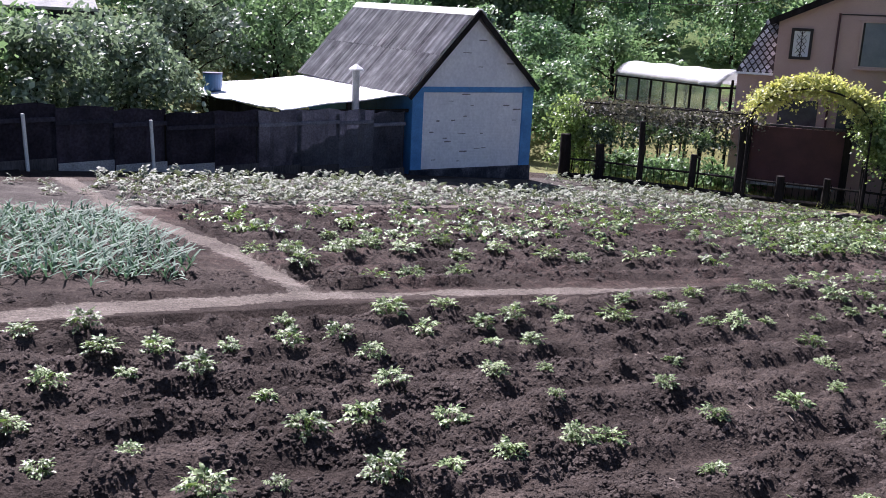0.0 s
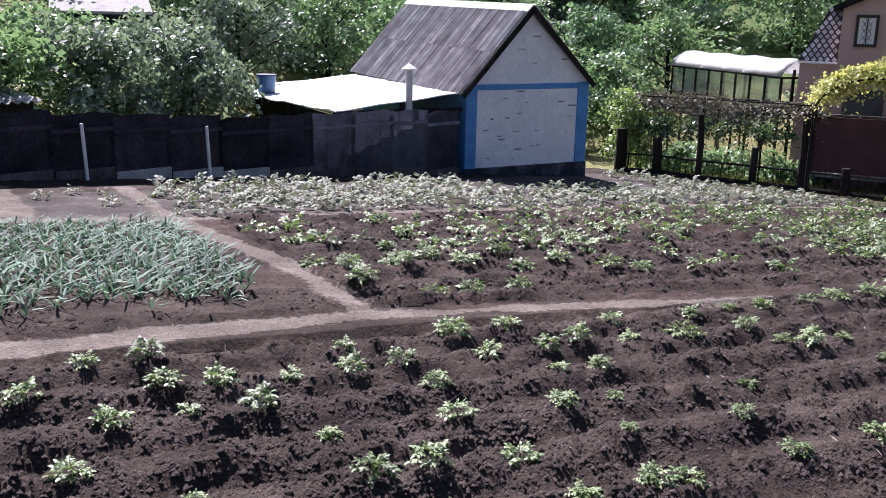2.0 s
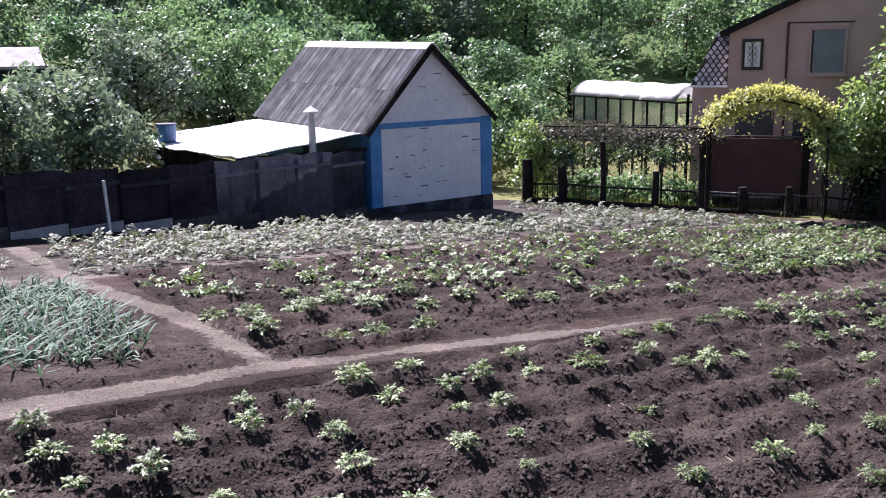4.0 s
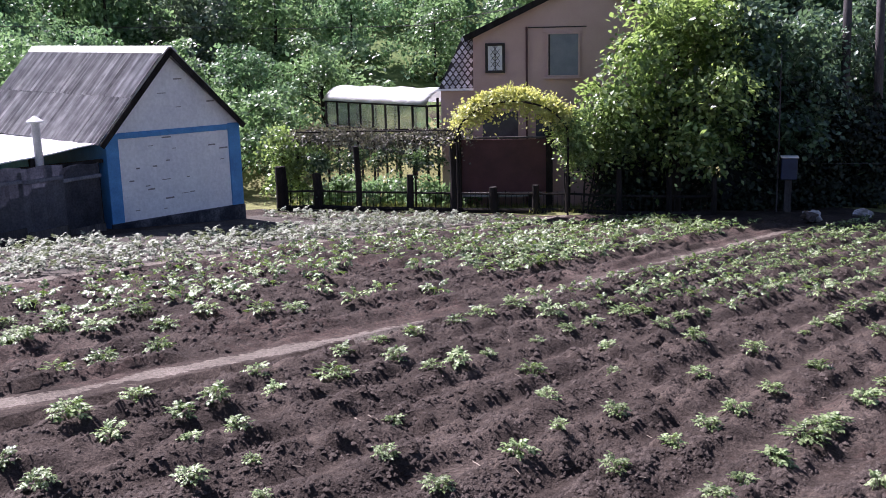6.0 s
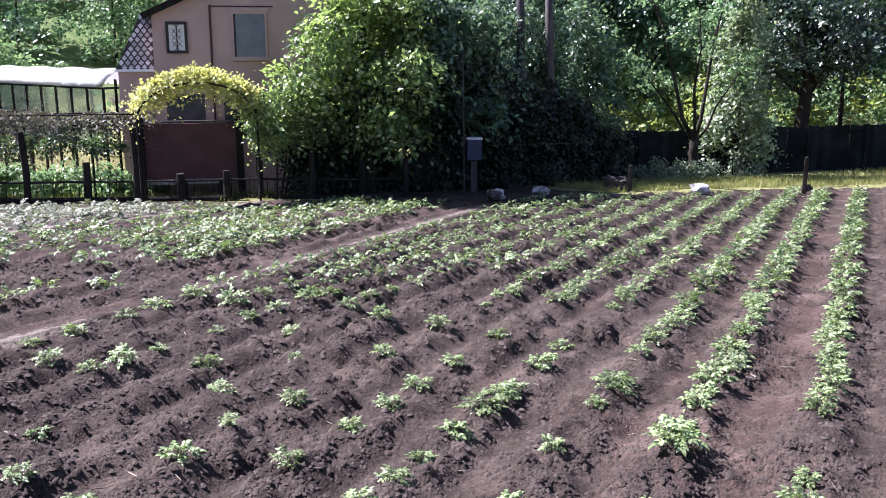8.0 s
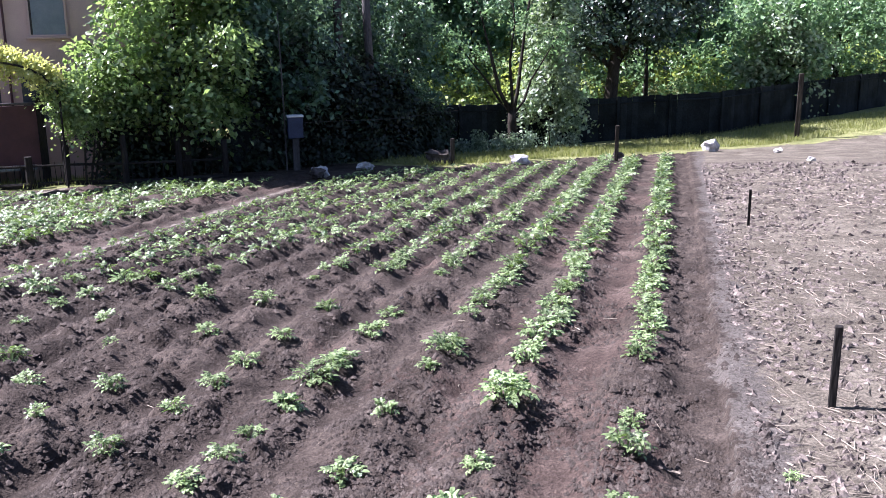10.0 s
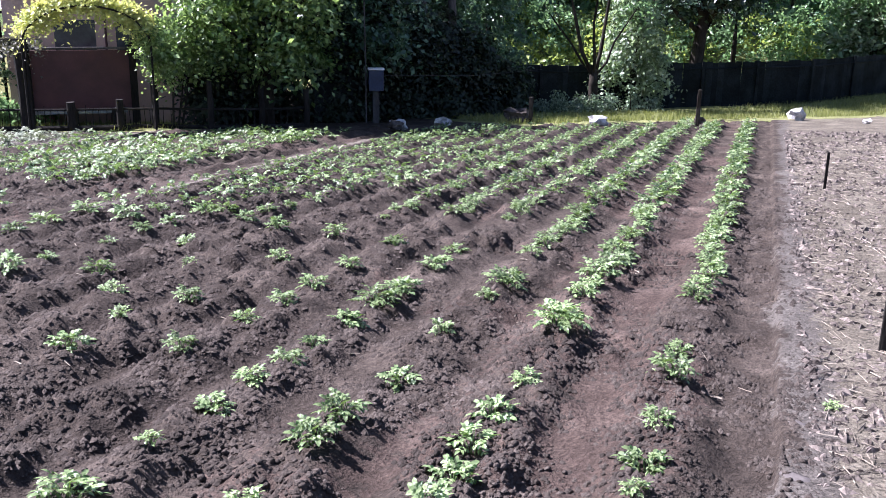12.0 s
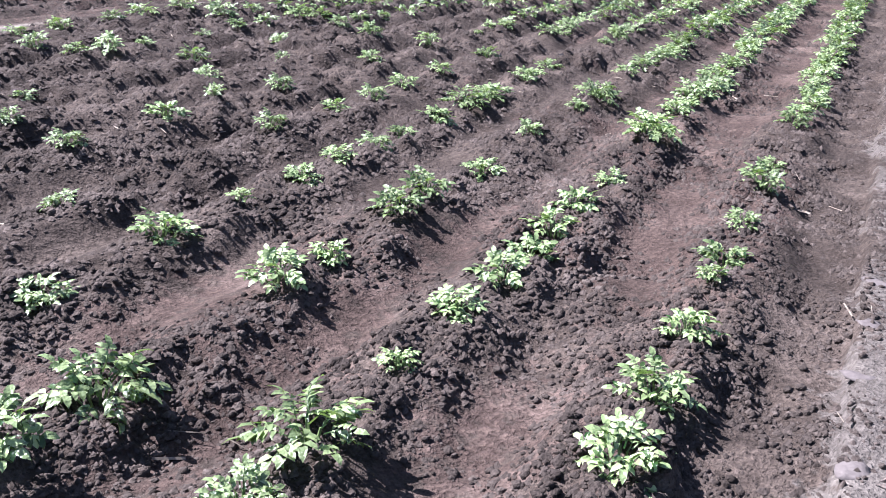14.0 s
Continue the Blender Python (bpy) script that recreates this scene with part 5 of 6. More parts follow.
def build_meadow_shrubs():
    g = random.Random(16)
    a, b = Vector((25.5, 23.4)), Vector((52.0, 12.5))
    for seed, mat, label in ((84, M_MEADOW, "sunlit yellow-green shrubs behind the dark fence"), (85, M_LEAF, "green shrubs behind the dark fence")):
        blobs = []
        for i in range(95):
            p = a + (b - a) * g.random() + Vector((0.359, 0.933)) * g.uniform(1.4, 9.0)
            k = g.uniform(0.7, 1.5)
            blobs.append((p.x, p.y, gz(p.x, p.y) + g.uniform(0.2, 1.7), k, k, k * g.uniform(0.6, 1.0)))
        tagged(leaf_cloud("shrub_thicket", blobs, 22000, 0.17, mat, seed), label, "shrubs", kind="stuff")


build_meadow_shrubs()


def build_wires():
    for pts, r, label in (([(17.5, 19.7, -0.92), (21.2, 20.0, -1.15), (24.9, 20.5, -1.2)], 0.006, "thin wire strung from the meter pole"), ([(-8.0, 34.0, 3.3), (7.7, 33.4, 3.0), (11.0, 30.0, 2.95), (12.4, 25.6, 3.3)], 0.012, "overhead cable to the house")):
        bm = bmesh.new()
        tube(bm, pts, [r] * len(pts), 5)
        tagged(part("wire", bm, M_WOOD), label, "wire", "wires")


build_wires()


# ------------------------------------------------------------------ far edge of the field
def rock(x, y, s, seed, mat, label="pale rock at the edge of the field", flat=0.30):
    bm = lump(bmesh.new(), (0, 0, s * flat * 0.9), (s * 0.55, s * 0.42, s * flat), 2, 0.75, seed)
    ob = part("rock", bm, mat, None, smooth=False)
    ob.matrix_basis = pose(x, y, gz(x, y), 0, 0, seed * 50)
    tagged(ob, label, "rock", "rocks along the field edge")


for i, (x, y, s, mat) in enumerate(((16.75, 18.3, 0.50, M_STONE), (18.45, 18.45, 0.42, M_STONE), (22.0, 16.0, 0.50, M_STONE), (28.8, 13.6, 0.50, M_STONE), (28.75, 11.45, 0.26, M_STONE), (25.75, 9.4, 0.2, M_STONE))):
    rock(x, y, s, (1, 2, 3, 14, 5, 6)[i], mat, flat=0.40 if i == 3 else 0.30)
rock(21.3, 18.35, 0.75, 9, M_DARKSTONE, "brown earthy stone heap at the field edge")
rock(25.05, 14.7, 0.34, 11, M_DARKSTONE, "brown earthy stone beside a short post")
rock(16.5, 18.15, 0.42, 12, M_DARKSTONE, "brown earthy stone at the field edge")


for i, (u, v, s) in enumerate(((3.35, -0.36, 0.06), (4.40, -0.42, 0.055), (4.85, -0.46, 0.07), (3.95, -0.38, 0.05), (5.5, -0.50, 0.06))):
    x, y = xy(u, v)
    ob = part("flat_stone", lump(bmesh.new(), (0, 0, -0.004), (s, s * 0.7, 0.008), 2, 0.6, 20 + i), M_STRIP, smooth=True)
    ob.matrix_basis = pose(x, y, soil_z(x, y), 0, 0, 40 * i)
    tagged(ob, "flat dusty stone trodden into the path", "stone", "flat stones")


def stake(x, y, h, r, label, lean=0.0, mat=M_DARKWOOD):
    bm = boxed(-r, r, -r, r, -0.25, h, r * 0.25)
    ob = part("stake", bm, mat)
    ob.matrix_basis = pose(x, y, soil_z(x, y), 0, lean, 20)
    tagged(ob, label, "stake", "stakes")


stake(6.51, 2.44, 0.50, 0.022, "dark square wooden stake driven into the stubble")
stake(13.47, 5.89, 0.52, 0.018, "thin dark stick leaning in the stubble", -4)
stake(21.2, 17.75, 0.75, 0.05, "short dark post at the field edge")
stake(24.6, 14.5, 1.0, 0.05, "tall dark post at the field edge", mat=M_BARK)
stake(35.2, 13.3, 2.3, 0.09, "dark post at the field edge", mat=M_BARK)


def build_box_post():
    x, y = 17.6, 20.2
    z = gz(x, y)
    t = thing("meter_box_post", pose(x, y, z, 0, 0, -35), "navy metal box on a post beside a thin pole", "meter box")
    part("post", boxed(-0.09, 0.09, -0.05, 0.05, -0.2, 0.95, 0.01), M_WOOD, t)
    part("cabinet", boxed(-0.20, 0.20, -0.14, 0.14, 0.92, 1.48, 0.012), M_NAVY, t)
    part("lid", boxed(-0.22, 0.22, -0.16, 0.16, 1.48, 1.53, 0.008), M_WHITE_SHEET, t, "pale lid")
    bm = bmesh.new()
    tube(bm, [(-0.26, 0, -0.1), (-0.28, 0, 1.8), (-0.33, 0, 4.2)], [0.022, 0.02, 0.016], 7)
    part("pole", bm, M_WOOD, t, "thin grey pole")


build_box_post()


def build_board_fence():
    line = [Vector((16.6, 21.7)), Vector((24.0, 22.4)), Vector((30.8, 20.4)), Vector((35.5, 16.4)), Vector((48.0, 14.0))]
    fence = thing("board_fence", pose(0, 0, 0), "dark board fence in the shade of the trees", "fence", kind="structure")
    for a, b in zip(line, line[1:]):
        ln = (b - a).length
        way = math.degrees(math.atan2((b - a).y, (b - a).x))
        n = round(ln / 0.22)
        board = mesh_from_bm(boxed(0, ln / n + 0.006, -0.012, 0.012, -0.15, 1.62), "board", M_BOARDS, False)
        for i in range(n):
            p = a + (b - a) * i / n
            piece("board", board, fence, pose(p.x, p.y, gz(p.x, p.y) + rnd.uniform(-0.03, 0.03), 0, rnd.uniform(-0.6, 0.6), way) @ Matrix.Translation((0, 0.005 * (i % 2), 0)))
        bays = round(ln / 2.4)
        for i in range(bays):
            p, q = a + (b - a) * i / bays, a + (b - a) * (i + 1) / bays
            bm = bmesh.new()
            tube(bm, [(p.x, p.y - 0.05, gz(p.x, p.y) + 1.40), (q.x, q.y - 0.05, gz(q.x, q.y) + 1.40)], [0.03, 0.03], 6)
            part("fence_rail", bm, M_BOARDS, fence)
            ob = part("fence_post", boxed(-0.05, 0.05, -0.10, -0.02, -0.2, 1.66, 0.01), M_BOARDS, fence)
            ob.matrix_basis = pose(p.x, p.y, gz(p.x, p.y), 0, 0, way)


build_board_fence()


# ------------------------------------------------------------------ crops
def leaflet(verts, faces, base, direction, side, up, length, width, fold=0.12):
    """One leaflet as a folded blade of six faces."""
    i = len(verts)
    for t, w in ((0.0, 0.0), (0.30, 1.0), (0.76, 0.82), (1.0, 0.0)):
        c = base + direction * (length * t) + up * (length * (0.12 * math.sin(t * 3.1) - 0.34 * t * t))
        if w == 0:
            verts.append(c)
        else:
            verts.append(c + side * (width * 0.5 * w) + up * (width * fold))
            verts.append(c - up * 0.0)
            verts.append(c - side * (width * 0.5 * w) + up * (width * fold))
    faces += [(i, i + 1, i + 2), (i, i + 2, i + 3), (i + 1, i + 4, i + 5, i + 2), (i + 2, i + 5, i + 6, i + 3), (i + 4, i + 7, i + 5), (i + 5, i + 7, i + 6)]


def compound_leaf(seed, reach=0.17, leaflets=7, leaf=0.075):
    """A feathered potato leaf: pairs of leaflets along a stalk and one at the tip; runs out along +x from the origin."""
    g = random.Random(seed)
    verts, faces = [], []
    for k in range(leaflets):
        pair = (k + 1) // 2
        n = (leaflets - 1) // 2
        s = 0 if k == 0 else (1 if k % 2 else -1)
        t = 1.0 if k == 0 else 0.35 + 0.55 * (pair - 1) / max(1, n - 1) if n > 1 else 0.6
        base = Vector((reach * t * 0.85, 0, 0.035 * math.sin(t * 2.4)))
        an = 0 if k == 0 else s * radians(g.uniform(48, 78))
        d = Vector((math.cos(an), math.sin(an), g.uniform(-0.1, 0.25))).normalized()
        side = Vector((-math.sin(an), math.cos(an), g.uniform(-0.3, 0.3))).normalized()
        up = d.cross(side).normalized()
        ln = leaf * (1.25 if k == 0 else g.uniform(0.75, 1.1))
        leaflet(verts, faces, base, d, side, up if up.z > 0 else -up, ln, ln * g.uniform(0.44, 0.56))
    i = len(verts)
    for t, w in ((0, 0.004), (0.5, 0.003), (0.95, 0.002)):
        c = Vector((reach * t * 0.85, 0, 0.035 * math.sin(t * 2.4) - 0.002))
        verts += [c + Vector((0, w, 0)), c - Vector((0, w, 0))]
    faces += [(i, i + 2, i + 3, i + 1), (i + 2, i + 4, i + 5, i + 3)]
    return verts, faces


LEAVES = []
for s in range(6):
    v, f = compound_leaf(100 + s, 0.100 + 0.012 * (s % 4), 9 if s % 2 else 7, 0.046 + 0.005 * (s % 3))
    LEAVES.append((v, f, mesh_from("leaf", v, f, [M_POTATO], smooth=True)))


def plant_plan(seed, big=1.0, low=False):
    """Poses of the leaves of one plant round its stems."""
    g = random.Random(seed)
    plan, stems = [], []
    n = g.randint(8, 10) if low else g.randint(22, 25)
    for i in range(n):
        an = i * 137.5 + g.uniform(-25, 25)
        inner = i / n
        lift = 48 * inner - 10 + g.uniform(-22, 24)
        h = (0.022 + 0.105 * inner * g.uniform(0.5, 1.15)) * big
        r = (0.070 * (1 - inner) ** 0.8 + g.uniform(0, 0.035)) * big
        k = big * (g.uniform(1.25, 1.75) if low else g.uniform(0.85, 1.15))
        p = Vector((math.cos(radians(an)) * r, math.sin(radians(an)) * r, h))
        plan.append((Matrix.Translation(p) @ Euler((0, 0, radians(an))).to_matrix().to_4x4() @ Euler((radians(g.uniform(-30, 30)), radians(-lift * 0.75), 0)).to_matrix().to_4x4() @ Matrix.Diagonal((k, k, k, 1)), g.randrange(6)))
        if i % 2 == 0:
            stems.append(p)
    return plan, stems


def plant_prototype(seed, big):
    plan, stems = plant_plan(seed, big)
    p = thing("potato_plant", pose(0, 0, -50), "young green potato plant on the dug ridge", "potato plant", "potato plants in rows")
    bm = bmesh.new()
    for s in stems:
        tube(bm, [(s.x * 0.2, s.y * 0.2, -0.05), (s.x, s.y, s.z)], [0.005, 0.003], 5)
    part("stem", bm, M_STEM, p)
    for m, k in plan:
        piece("leaf", LEAVES[k][2], p, m)
    return p


BIGNESS = (0.32, 0.41, 0.50, 0.59, 0.68, 0.78)
PROTOS = [plant_prototype(300 + s, b) for s, b in enumerate(BIGNESS)]

# distances of the plants along each row, from the camera's end of the field
NEAR_ROWS = [
    [3.08, 3.45, 3.96, 4.40, 4.81, 5.24, 5.95, 6.42, 7.75],
    [2.48, 2.76, 3.27, 3.70, 4.16, 4.48, 4.77, 5.12, 5.73, 6.53, 6.80, 7.10, 7.55, 7.88, 8.17],
    [2.37, 2.73, 3.62, 3.96, 4.57, 4.86, 5.57, 6.35, 7.36, 7.84, 8.06, 8.81, 9.39],
    [2.80, 3.19, 3.82, 4.34, 4.86, 5.23, 5.64, 5.99, 6.47, 6.98, 7.35, 7.55, 8.21, 8.52, 8.88, 10.80],
]
THIN_ROWS = [
    [3.93, 5.56, 6.30, 6.84, 7.35, 8.02, 9.04, 10.85],
    [1.30, 1.64, 2.22, 2.62, 3.00, 3.48, 3.71, 4.62, 5.40, 5.90, 6.65, 8.05, 9.23, 10.54],
    [0.71, 1.13, 2.07, 2.42, 3.01, 3.83, 4.83, 6.68, 7.71, 9.29, 12.69],
    [0.66, 2.07, 2.93, 3.76, 4.22, 5.55, 7.32, 8.63, 9.76],
    [0.98, 1.42, 1.87, 3.14, 4.20, 4.58, 6.70, 7.06, 7.50, 8.32, 8.90],
    [0.57, 1.41, 1.79, 2.28, 2.75, 3.18, 3.96, 4.50, 4.83, 5.42, 6.05, 6.28, 6.87, 9.51],
    [1.03, 1.44, 2.98, 3.96, 4.52, 5.72, 6.78],
]
PLANTS = NEAR_ROWS + THIN_ROWS
# mean step of the plants that follow on, row by row
STEPS = [0.27, 0.29, 0.31, 0.36, 0.33, 0.34, 0.38, 0.40, 0.40, 0.42, 0.45]
# sizes of the plants nearest the camera, row by row
SIZED = [[0.80, 0.90, 0.65, 0.45, 0.70, 0.50, 0.85, 0.50], [0.62, 0.95, 0.42, 0.66, 0.70, 0.72, 0.78, 0.76, 0.46], [0.70, 0.95, 0.70, 0.55, 0.76, 0.76, 0.76, 0.50], [0.60, 0.66, 0.80, 0.40, 0.62, 0.66]]
SIZES = [0.70, 0.74, 0.72, 0.62, 0.60, 0.58, 0.58, 0.60, 0.64, 0.68, 0.64]


def far_rows():
    g = random.Random(9)
    spots = []
    for k, row in enumerate(PLANTS):
        for i, u in enumerate(row):
            spots.append((u, ROW_W[k], 0.80 * SIZED[k][i] if k < 4 and i < len(SIZED[k]) else SIZES[k] * g.uniform(0.55, 1.2)))
        u = row[-1] + STEPS[k] * 1.2
        end = 28.6 if k < 3 else 27.0 - 0.35 * (k - 3)
        while u < end:
            spots.append((u, ROW_W[k] + g.uniform(-0.07, 0.07), SIZES[k] * g.uniform(0.7, 1.2)))
            u += STEPS[k] * g.uniform(0.75, 1.35) * (1.25 if u < 11 and k > 3 else 1.0)
    return [(u, first_row(u) + w * spacing(u), s) for u, w, s in spots]


# plants of the middle field that stand alone
LONE = [(3.9, 9.4), (3.9, 11.4), (4.0, 8.3), (4.2, 10.7), (4.2, 9.1), (4.4, 11.5), (4.4, 10.8), (4.5, 10.5), (4.6, 7.9), (4.7, 12.0), (4.9, 9.4), (5.0, 9.5), (5.1, 8.0), (5.7, 8.0), (5.8, 10.0), (5.9, 10.9), (5.9, 11.9), (6.1, 12.1), (6.2, 11.3), (6.3, 8.8), (6.5, 10.1), (7.0, 9.0), (7.1, 10.5), (7.3, 8.4), (7.3, 9.9), (7.8, 8.4), (7.8, 9.6), (8.1, 10.6), (8.6, 8.2), (8.8, 9.1), (9.5, 9.7), (9.5, 8.6), (9.9, 8.0), (10.7, 9.0), (9.8, 10.4), (9.5, 10.9), (10.5, 10.4), (11.9, 10.6), (12.5, 8.3), (12.3, 9.2)]


def middle_field():
    g = random.Random(10)
    spots = [(u, v, g.uniform(0.72, 1.05)) for u, v in LONE]
    for k in range(8):
        u = 4.0 + g.uniform(0, 0.5)
        while u < 22:
            v = 8.3 + 0.62 * k + g.uniform(-0.12, 0.12)
            dense = vnoise(np.array([u]), np.array([v * 1.3 + 20]), 2.0)[0] + 0.03 * min(u - 10, 6)
            if main_path(u) + 0.9 < v < cross_path(u) - 0.35 and outside(*xy(u, v)) < -0.5 and (dense > 0.47 if u > 9.6 else dense > 0.50 and all((u - a) ** 2 + (v - b) ** 2 > 0.12 for a, b in LONE)):
                spots.append((u, v, g.uniform(0.55, 0.85) * (1.2 if dense > 0.62 else 1.0)))
            u += g.uniform(0.28, 0.5) if u > 9 else g.uniform(0.4, 0.8)
    return spots


def far_bed():
    g = random.Random(11)
    spots = []
    u = 1.8
    while u < 20:
        v = cross_path(u) + 0.35
        while v < 22:
            x, y = xy(u, v)
            if outside(x, y) < -1.9 and not (-1.6 < (x - L0.x) * 0.879 + (y - L0.y) * 0.476 < 4.4 and y > 18.5 + 0.54 * (x - 0.9)):
                if u > 3.3 or g.random() < 0.3:
                    spots.append((u + g.uniform(-0.12, 0.12), v + g.uniform(-0.1, 0.1), g.uniform(0.75, 1.15) * (1.0 if u > 3.3 else 0.55)))
            v += g.uniform(0.38, 0.62)
        u += g.uniform(0.40, 0.56)
    return spots


def plant_all():
    g = random.Random(12)
    spots = far_rows() + middle_field()
    spots.sort(key=lambda s: math.hypot(s[0] - 1.0, s[1]))
    near, rest = spots[:195], spots[195:]
    for u, v, s in near:
        x, y = xy(u, v)
        k = min(range(6), key=lambda i: abs(BIGNESS[i] - s) + g.uniform(0, 0.04))
        copy_thing(PROTOS[k], pose(x, y, soil_z(x, y) + 0.0, g.uniform(-8, 8), g.uniform(-8, 8), g.uniform(0, 360)) @ Matrix.Diagonal((1, 1, g.uniform(0.72, 0.98), 1)))
    x, y = xy(5.75, -0.68)
    weed = copy_thing(PROTOS[0], pose(x, y, soil_z(x, y), 0, 0, 50) @ Matrix.Diagonal((0.7, 0.7, 0.6, 1)))
    tagged(weed, "small green weed at the edge of the stubble", "weed", "weeds")
    for o in PROTOS:
        for c in (*o.children_recursive, o):
            bpy.data.objects.remove(c)
    for name, some, label, grey in (("potato_rows", rest, "rows of young potato plants running to the field edge", 0), ("potato_bed", far_bed(), "bed of dusty young potato plants along the fence", 1)):
        verts, faces = [], []
        blades = [(np.array([tuple(v) for v in LEAVES[k][0]]), LEAVES[k][1]) for k in range(6)]
        plans = [plant_plan(500 + i, 1.0, True)[0] for i in range(8)]
        plans = [[(np.array(m), k) for m, k in p] for p in plans]
        n = 0
        for u, v, s in some:
            x, y = xy(u, v)
            z = soil_z(x, y)
            c, sn = math.cos(u * 37), math.sin(u * 37)
            turn = np.array([[c * s, -sn * s, 0], [sn * s, c * s, 0], [0, 0, s]])
            for m, k in plans[g.randrange(8)]:
                co, fs = blades[k]
                w = (co @ m[:3, :3].T + m[:3, 3]) @ turn.T + np.array([x, y, z])
                verts.append(w)
                faces += [tuple(i + n for i in f) for f in fs]
                n += len(co)
        me = mesh_from(name, np.concatenate(verts), faces, [M_DUSTY if grey else M_POTATO], smooth=True)
        tagged(new(name, me), label, "potato plants", kind="stuff")


plant_all()


def build_onions():
    g = np.random.default_rng(21)
    verts, faces = [], []
    for u in np.arange(-3.2, 3.1, 0.115):
        for v in np.arange(7.95, 12.25, 0.18):
            if g.random() < 0.12:
                continue
            uu, vv = u + g.normal() * 0.03, v + g.normal() * 0.04
            if vv < 8.2 + 0.2 * g.random() and g.random() < 0.8 or vv < 8.9 and uu > 2.6 + 0.6 * g.random() or uu > np.interp(vv, [8.5, 10, 12], [3.3, 3.15, 3.0]):
                continue
            x, y = xy(uu, vv)
            z = gz(x, y)
            for b in range(g.integers(4, 7)):
                an, out, h = g.random() * 6.28, g.uniform(0.10, 0.32), g.uniform(0.13, 0.25)
                i = len(verts)
                side = np.array([-math.sin(an), math.cos(an), 0.25]) * 0.0098
                for t, w in ((0, 0.8), (0.4, 1.0), (0.75, 0.8), (1.0, 0.15)):
                    bend = 0.7 * t * t * (0.4 + g.random())
                    c = np.array([x + math.cos(an) * out * t ** 1.4, y + math.sin(an) * out * t ** 1.4, z + h * (t - bend * 0.6)])
                    verts.append(c + side * w)
                    verts.append(c - side * w)
                for k in range(3):
                    faces.append((i + 2 * k, i + 2 * k + 1, i + 2 * k + 3, i + 2 * k + 2))
    tagged(new("onion_bed", mesh_from("onion_bed", verts, faces, [M_ONION])), "dense bed of grey-green onion blades", "onions", kind="stuff")


build_onions()


# ------------------------------------------------------------------ crumbs of soil, straw, grass
def scatter_clods():
    """Crumbs gathered on the flanks of the ridges, finer and thicker near the camera's end."""
    g = np.random.default_rng(31)
    crumb = (np.array([(1, 0, -0.2), (0.3, 0.95, -0.2), (-0.8, 0.6, -0.2), (-0.8, -0.6, -0.2), (0.3, -0.95, -0.2), (0.25, 0.2, 1.0)]), np.array([(0, 1, 5), (1, 2, 5), (2, 3, 5), (3, 4, 5), (4, 0, 5)]))
    ring = lambda r, z, turn: [(r * math.cos(1.257 * k + turn), r * math.sin(1.257 * k + turn), z) for k in range(5)]
    clod = (np.array(ring(0.8, -0.5, 0) + ring(1.0, 0.25, 0.6) + [(0, 0, 0.95)]), np.array([f for k in range(5) for f in ((k, (k + 1) % 5, 5 + k), ((k + 1) % 5, 5 + (k + 1) % 5, 5 + k), (5 + k, 5 + (k + 1) % 5, 10))]))
    all_v, all_f, start = [], [], 0
    for (base, tri), n, lo, hi in ((clod, 30000, 1.2, 4.2), (crumb, 70000, 1.2, 6.0), (crumb, 95000, 4.0, 15.0)):
        d = lo + (hi - lo) * g.random(n) ** 1.1
        an = g.uniform(-0.25, 1.75, n)
        u, v = 1.0 + d * np.cos(an), -0.1 + d * np.sin(an)
        w = (v - first_row(u)) / spacing(u)
        keep = crumbly(u, v) > 0.18 + 0.75 * g.random(n)
        ok = (w > -0.75 - 0.3 * g.random(n)) & ((w < 9.6) | (v > main_path(u)) & (v < cross_path(u) - 0.2) & (u > 3.8) | (v > main_path(u) + 0.3) & (v < 8.5) & (u < 3.35)) & (np.abs(v - main_path(u)) > 0.28) & keep
        u, v, d = u[ok], v[ok], d[ok]
        x, y = xy(u, v)
        z = ground(x, y) + relief(u, v)
        size = (0.0038 + 0.0125 * g.random(len(u)) ** 2.6) * (0.75 + d * 0.135)
        co = base[None] * (1 + 0.3 * g.normal(size=(len(u), len(base), 1)).clip(-1.2, 1.2))
        sc = size[:, None, None] * np.stack([g.uniform(0.8, 1.3, len(u)), g.uniform(0.7, 1.2, len(u)), g.uniform(0.55, 0.95, len(u))], -1)[:, None, :]
        all_v.append((co * sc + np.stack([x, y, z + size * 0.15], -1)[:, None, :]).reshape(-1, 3))
        all_f.append((tri[None] + (np.arange(len(u)) * len(base))[:, None, None]).reshape(-1, 3) + start)
        start += len(all_v[-1])
    verts, faces = np.concatenate(all_v), np.concatenate(all_f)
    me = bpy.data.meshes.new("soil_clods")
    me.vertices.add(len(verts))
    me.vertices.foreach_set("co", verts.reshape(-1))
    me.loops.add(faces.size)
    me.loops.foreach_set("vertex_index", faces.reshape(-1).astype(np.int32))
    me.polygons.add(len(faces))
    me.polygons.foreach_set("loop_start", np.arange(0, faces.size, 3, dtype=np.int32))
    me.materials.append(M_CLOD)
    me.polygons.foreach_set("use_smooth", np.ones(len(faces), dtype=bool))
    me.update()
    tagged(new("soil_clods", me), "loose crumbly clods of dark soil", "soil clods", kind="stuff")


scatter_clods()


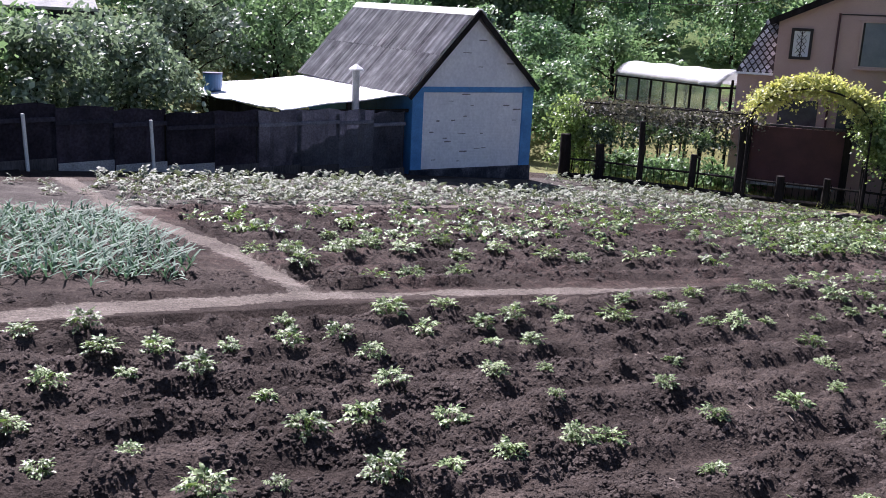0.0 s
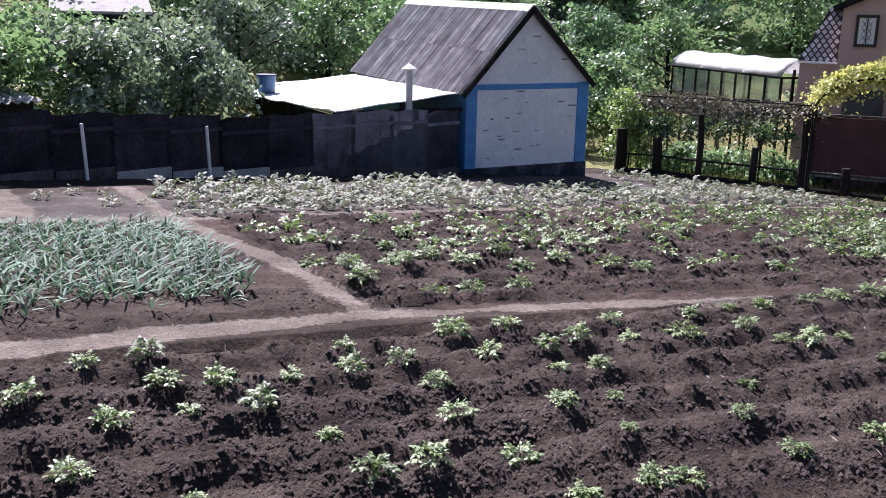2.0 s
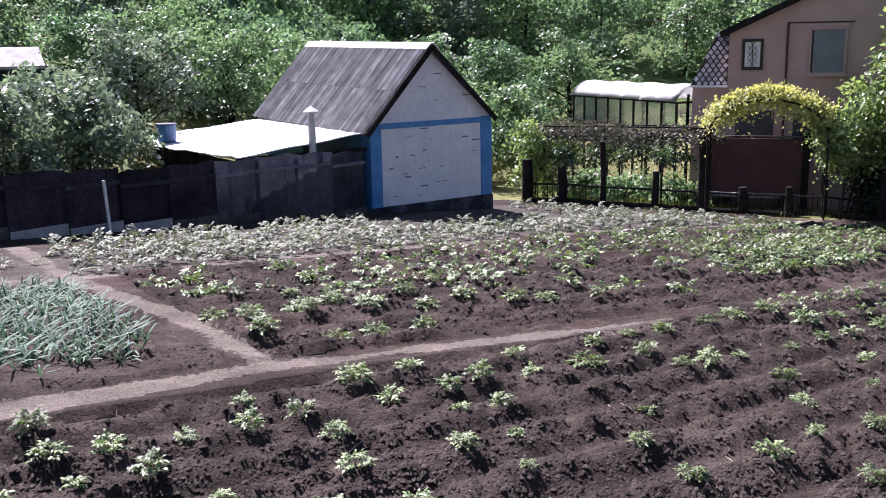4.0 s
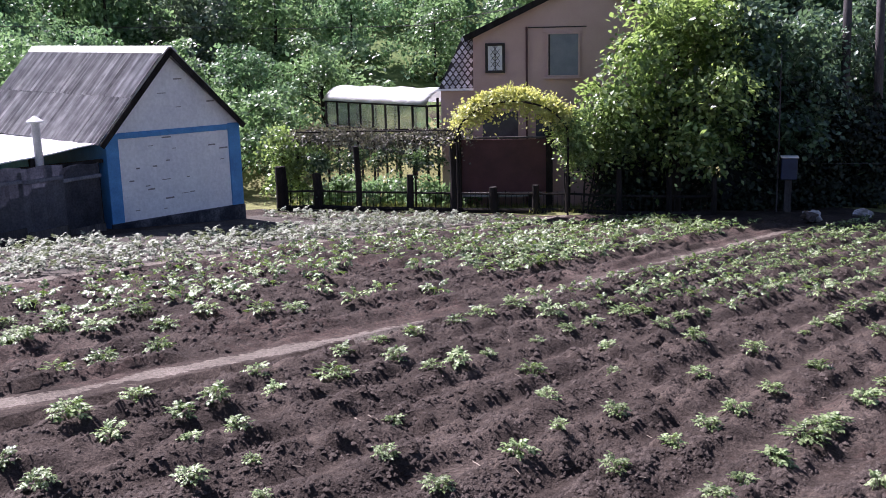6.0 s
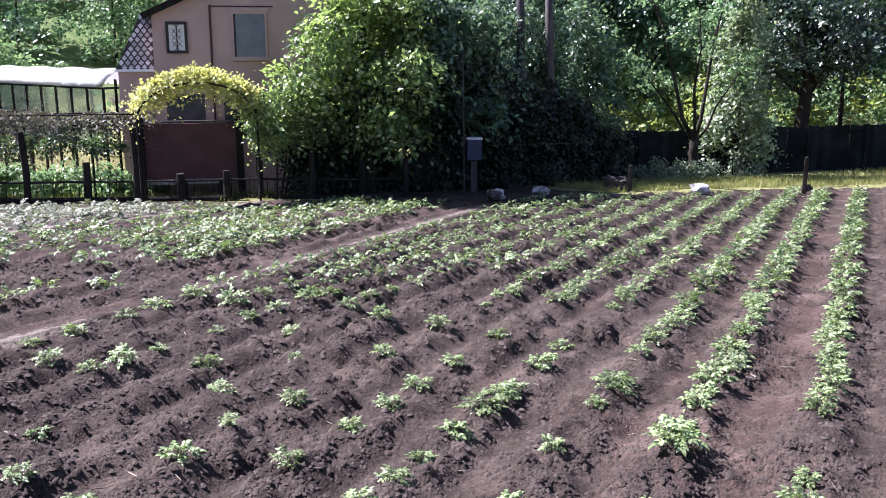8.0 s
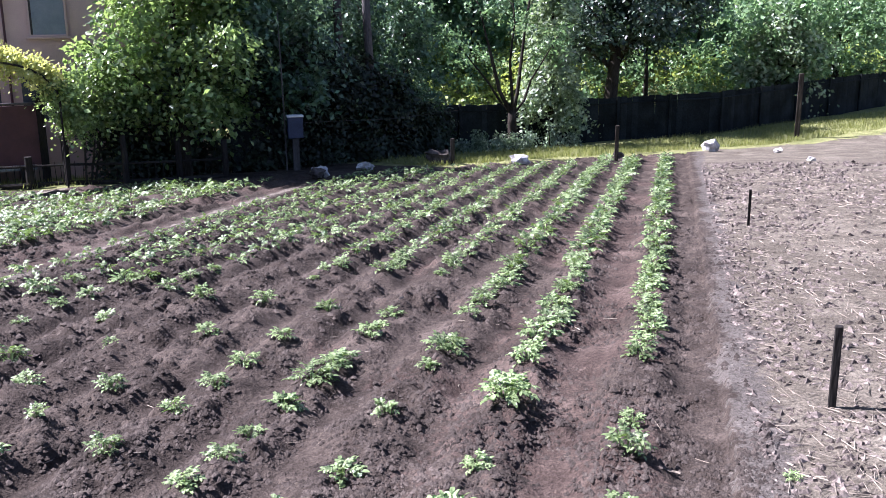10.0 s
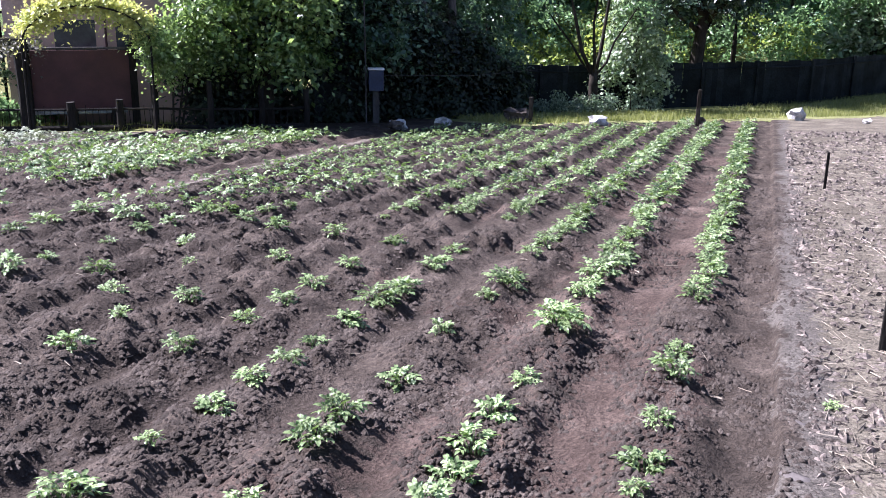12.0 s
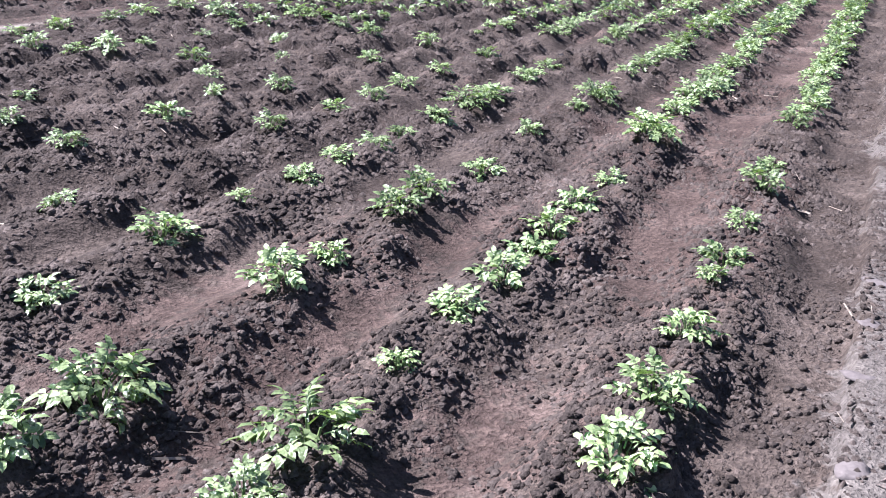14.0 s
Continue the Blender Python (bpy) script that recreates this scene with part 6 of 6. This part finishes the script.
def scatter_trash():
    """Flat crumbs and chips of dry crop trash over the stubble."""
    g = np.random.default_rng(37)
    n = 26000
    d = 1.6 + 24 * g.random(n) ** 1.5
    u = 1.0 + d
    v = stubble_edge(u) + 0.12 - g.random(n) ** 1.25 * np.minimum(10, 1.2 + d * 0.6)
    ok = 0.7 * vnoise(u, v, 0.8) + 0.4 * vnoise(u + 5, v, 0.22) + 0.2 * g.random(n) > 0.52
    u, v, d = u[ok], v[ok], d[ok]
    n = len(u)
    base = np.array([(1, 0, -0.2), (-1, 0, -0.2), (0, 1, -0.2), (0, -1, -0.2), (0.2, 0.1, 1.0)])
    tri = np.array([(0, 2, 4), (2, 1, 4), (1, 3, 4), (3, 0, 4)])
    x, y = xy(u, v)
    z = ground(x, y) + relief(u, v)
    size = (0.008 + 0.022 * g.random(n) ** 2) * (0.8 + d * 0.055)
    co = base[None] * (1 + 0.3 * g.normal(size=(n, 5, 1)).clip(-1.2, 1.2)) * np.stack([g.uniform(0.8, 1.9, n), g.uniform(0.5, 0.9, n), g.uniform(0.35, 0.8, n)], -1)[:, None, :] * size[:, None, None]
    an = g.random(n) * 6.28
    c, s = np.cos(an)[:, None], np.sin(an)[:, None]
    co = np.stack([co[:, :, 0] * c - co[:, :, 1] * s, co[:, :, 0] * s + co[:, :, 1] * c, co[:, :, 2]], -1)
    verts = (co + np.stack([x, y, z + size * 0.2], -1)[:, None, :]).reshape(-1, 3)
    faces = (tri[None] + (np.arange(n) * 5)[:, None, None]).reshape(-1, 3)
    tagged(new("crop_trash", mesh_from("crop_trash", verts, faces, [M_TRASH])), "dry chips of crop trash on the stubble", "crop trash", kind="stuff")


scatter_trash()


def scatter_straw():
    g = np.random.default_rng(33)
    verts, faces = [], []
    n = 10500
    for k in range(n):
        d = 2.0 + 20 * g.random() ** 1.6
        u = 1.0 + d
        far = g.random()
        v = stubble_edge(u) - far * min(9, 1.2 + d * 0.55) + 0.05
        if k % 90 == 0:
            u, v = g.uniform(2, 11), g.uniform(-0.5, 7)
        x, y = xy(u, v)
        z = gz(x, y) + float(relief(np.array([u]), np.array([v]))[0]) + 0.008
        ln, an = g.uniform(0.03, 0.11) * (1 + d * 0.03), g.random() * 6.28
        w = g.uniform(0.0010, 0.0026) * (1 + d * 0.09)
        dx, dy = math.cos(an), math.sin(an)
        i = len(verts)
        tilt = g.normal() * 0.15
        for s in (-0.5, 0.5):
            c = (x + dx * ln * s, y + dy * ln * s, z + tilt * ln * s + 0.004)
            verts += [(c[0] - dy * w, c[1] + dx * w, c[2]), (c[0] + dy * w, c[1] - dx * w, c[2]), (c[0], c[1], c[2] + w * 1.2)]
        faces += [(i, i + 3, i + 5, i + 2), (i + 2, i + 5, i + 4, i + 1)]
    tagged(new("straw_litter", mesh_from("straw_litter", verts, faces, [M_STRAW])), "scattered bits of dry straw on the stubble", "straw", kind="stuff")


scatter_straw()


def scatter_grass():
    g = np.random.default_rng(35)
    n = 26000
    t = 0.12 + 0.88 * g.random(n)
    a, b = np.array([17.0, 19.2]), np.array([44.0, 9.4])
    p = a + (b - a) * t[:, None] + np.array([0.359, 0.933]) * (g.random(n) ** 1.2 * 4.2)[:, None]
    m = n // 3
    q = np.stack([g.uniform(5.5, 13.5, m), g.uniform(21.5, 28, m)], -1)
    q = q[outside(q[:, 0], q[:, 1]) > 0.1]
    p = np.concatenate([p, q])
    n = len(p)
    z = ground(p[:, 0], p[:, 1])
    h = g.uniform(0.05, 0.20, n)
    an = g.random(n) * 6.28
    w = 0.012
    dx, dy = np.cos(an), np.sin(an)
    v0 = np.stack([p[:, 0] - dx * w, p[:, 1] - dy * w, z], -1)
    v1 = np.stack([p[:, 0] + dx * w, p[:, 1] + dy * w, z], -1)
    v2 = np.stack([p[:, 0] + dy * h * 0.4, p[:, 1] - dx * h * 0.4, z + h], -1)
    verts = np.stack([v0, v1, v2], 1).reshape(-1, 3)
    faces = np.arange(3 * n).reshape(-1, 3)
    tagged(new("grass_strip", mesh_from("grass_strip", verts, faces, [M_GRASSBLADE])), "strip of sunlit meadow grass along the field", "grass", kind="stuff")


M_GRASSBLADE = leaf_material("grass blade", (0.13, 0.155, 0.045), (0.37, 0.37, 0.14), (0.27, 0.30, 0.07), 0.35, 0.6, 0.3)
scatter_grass()
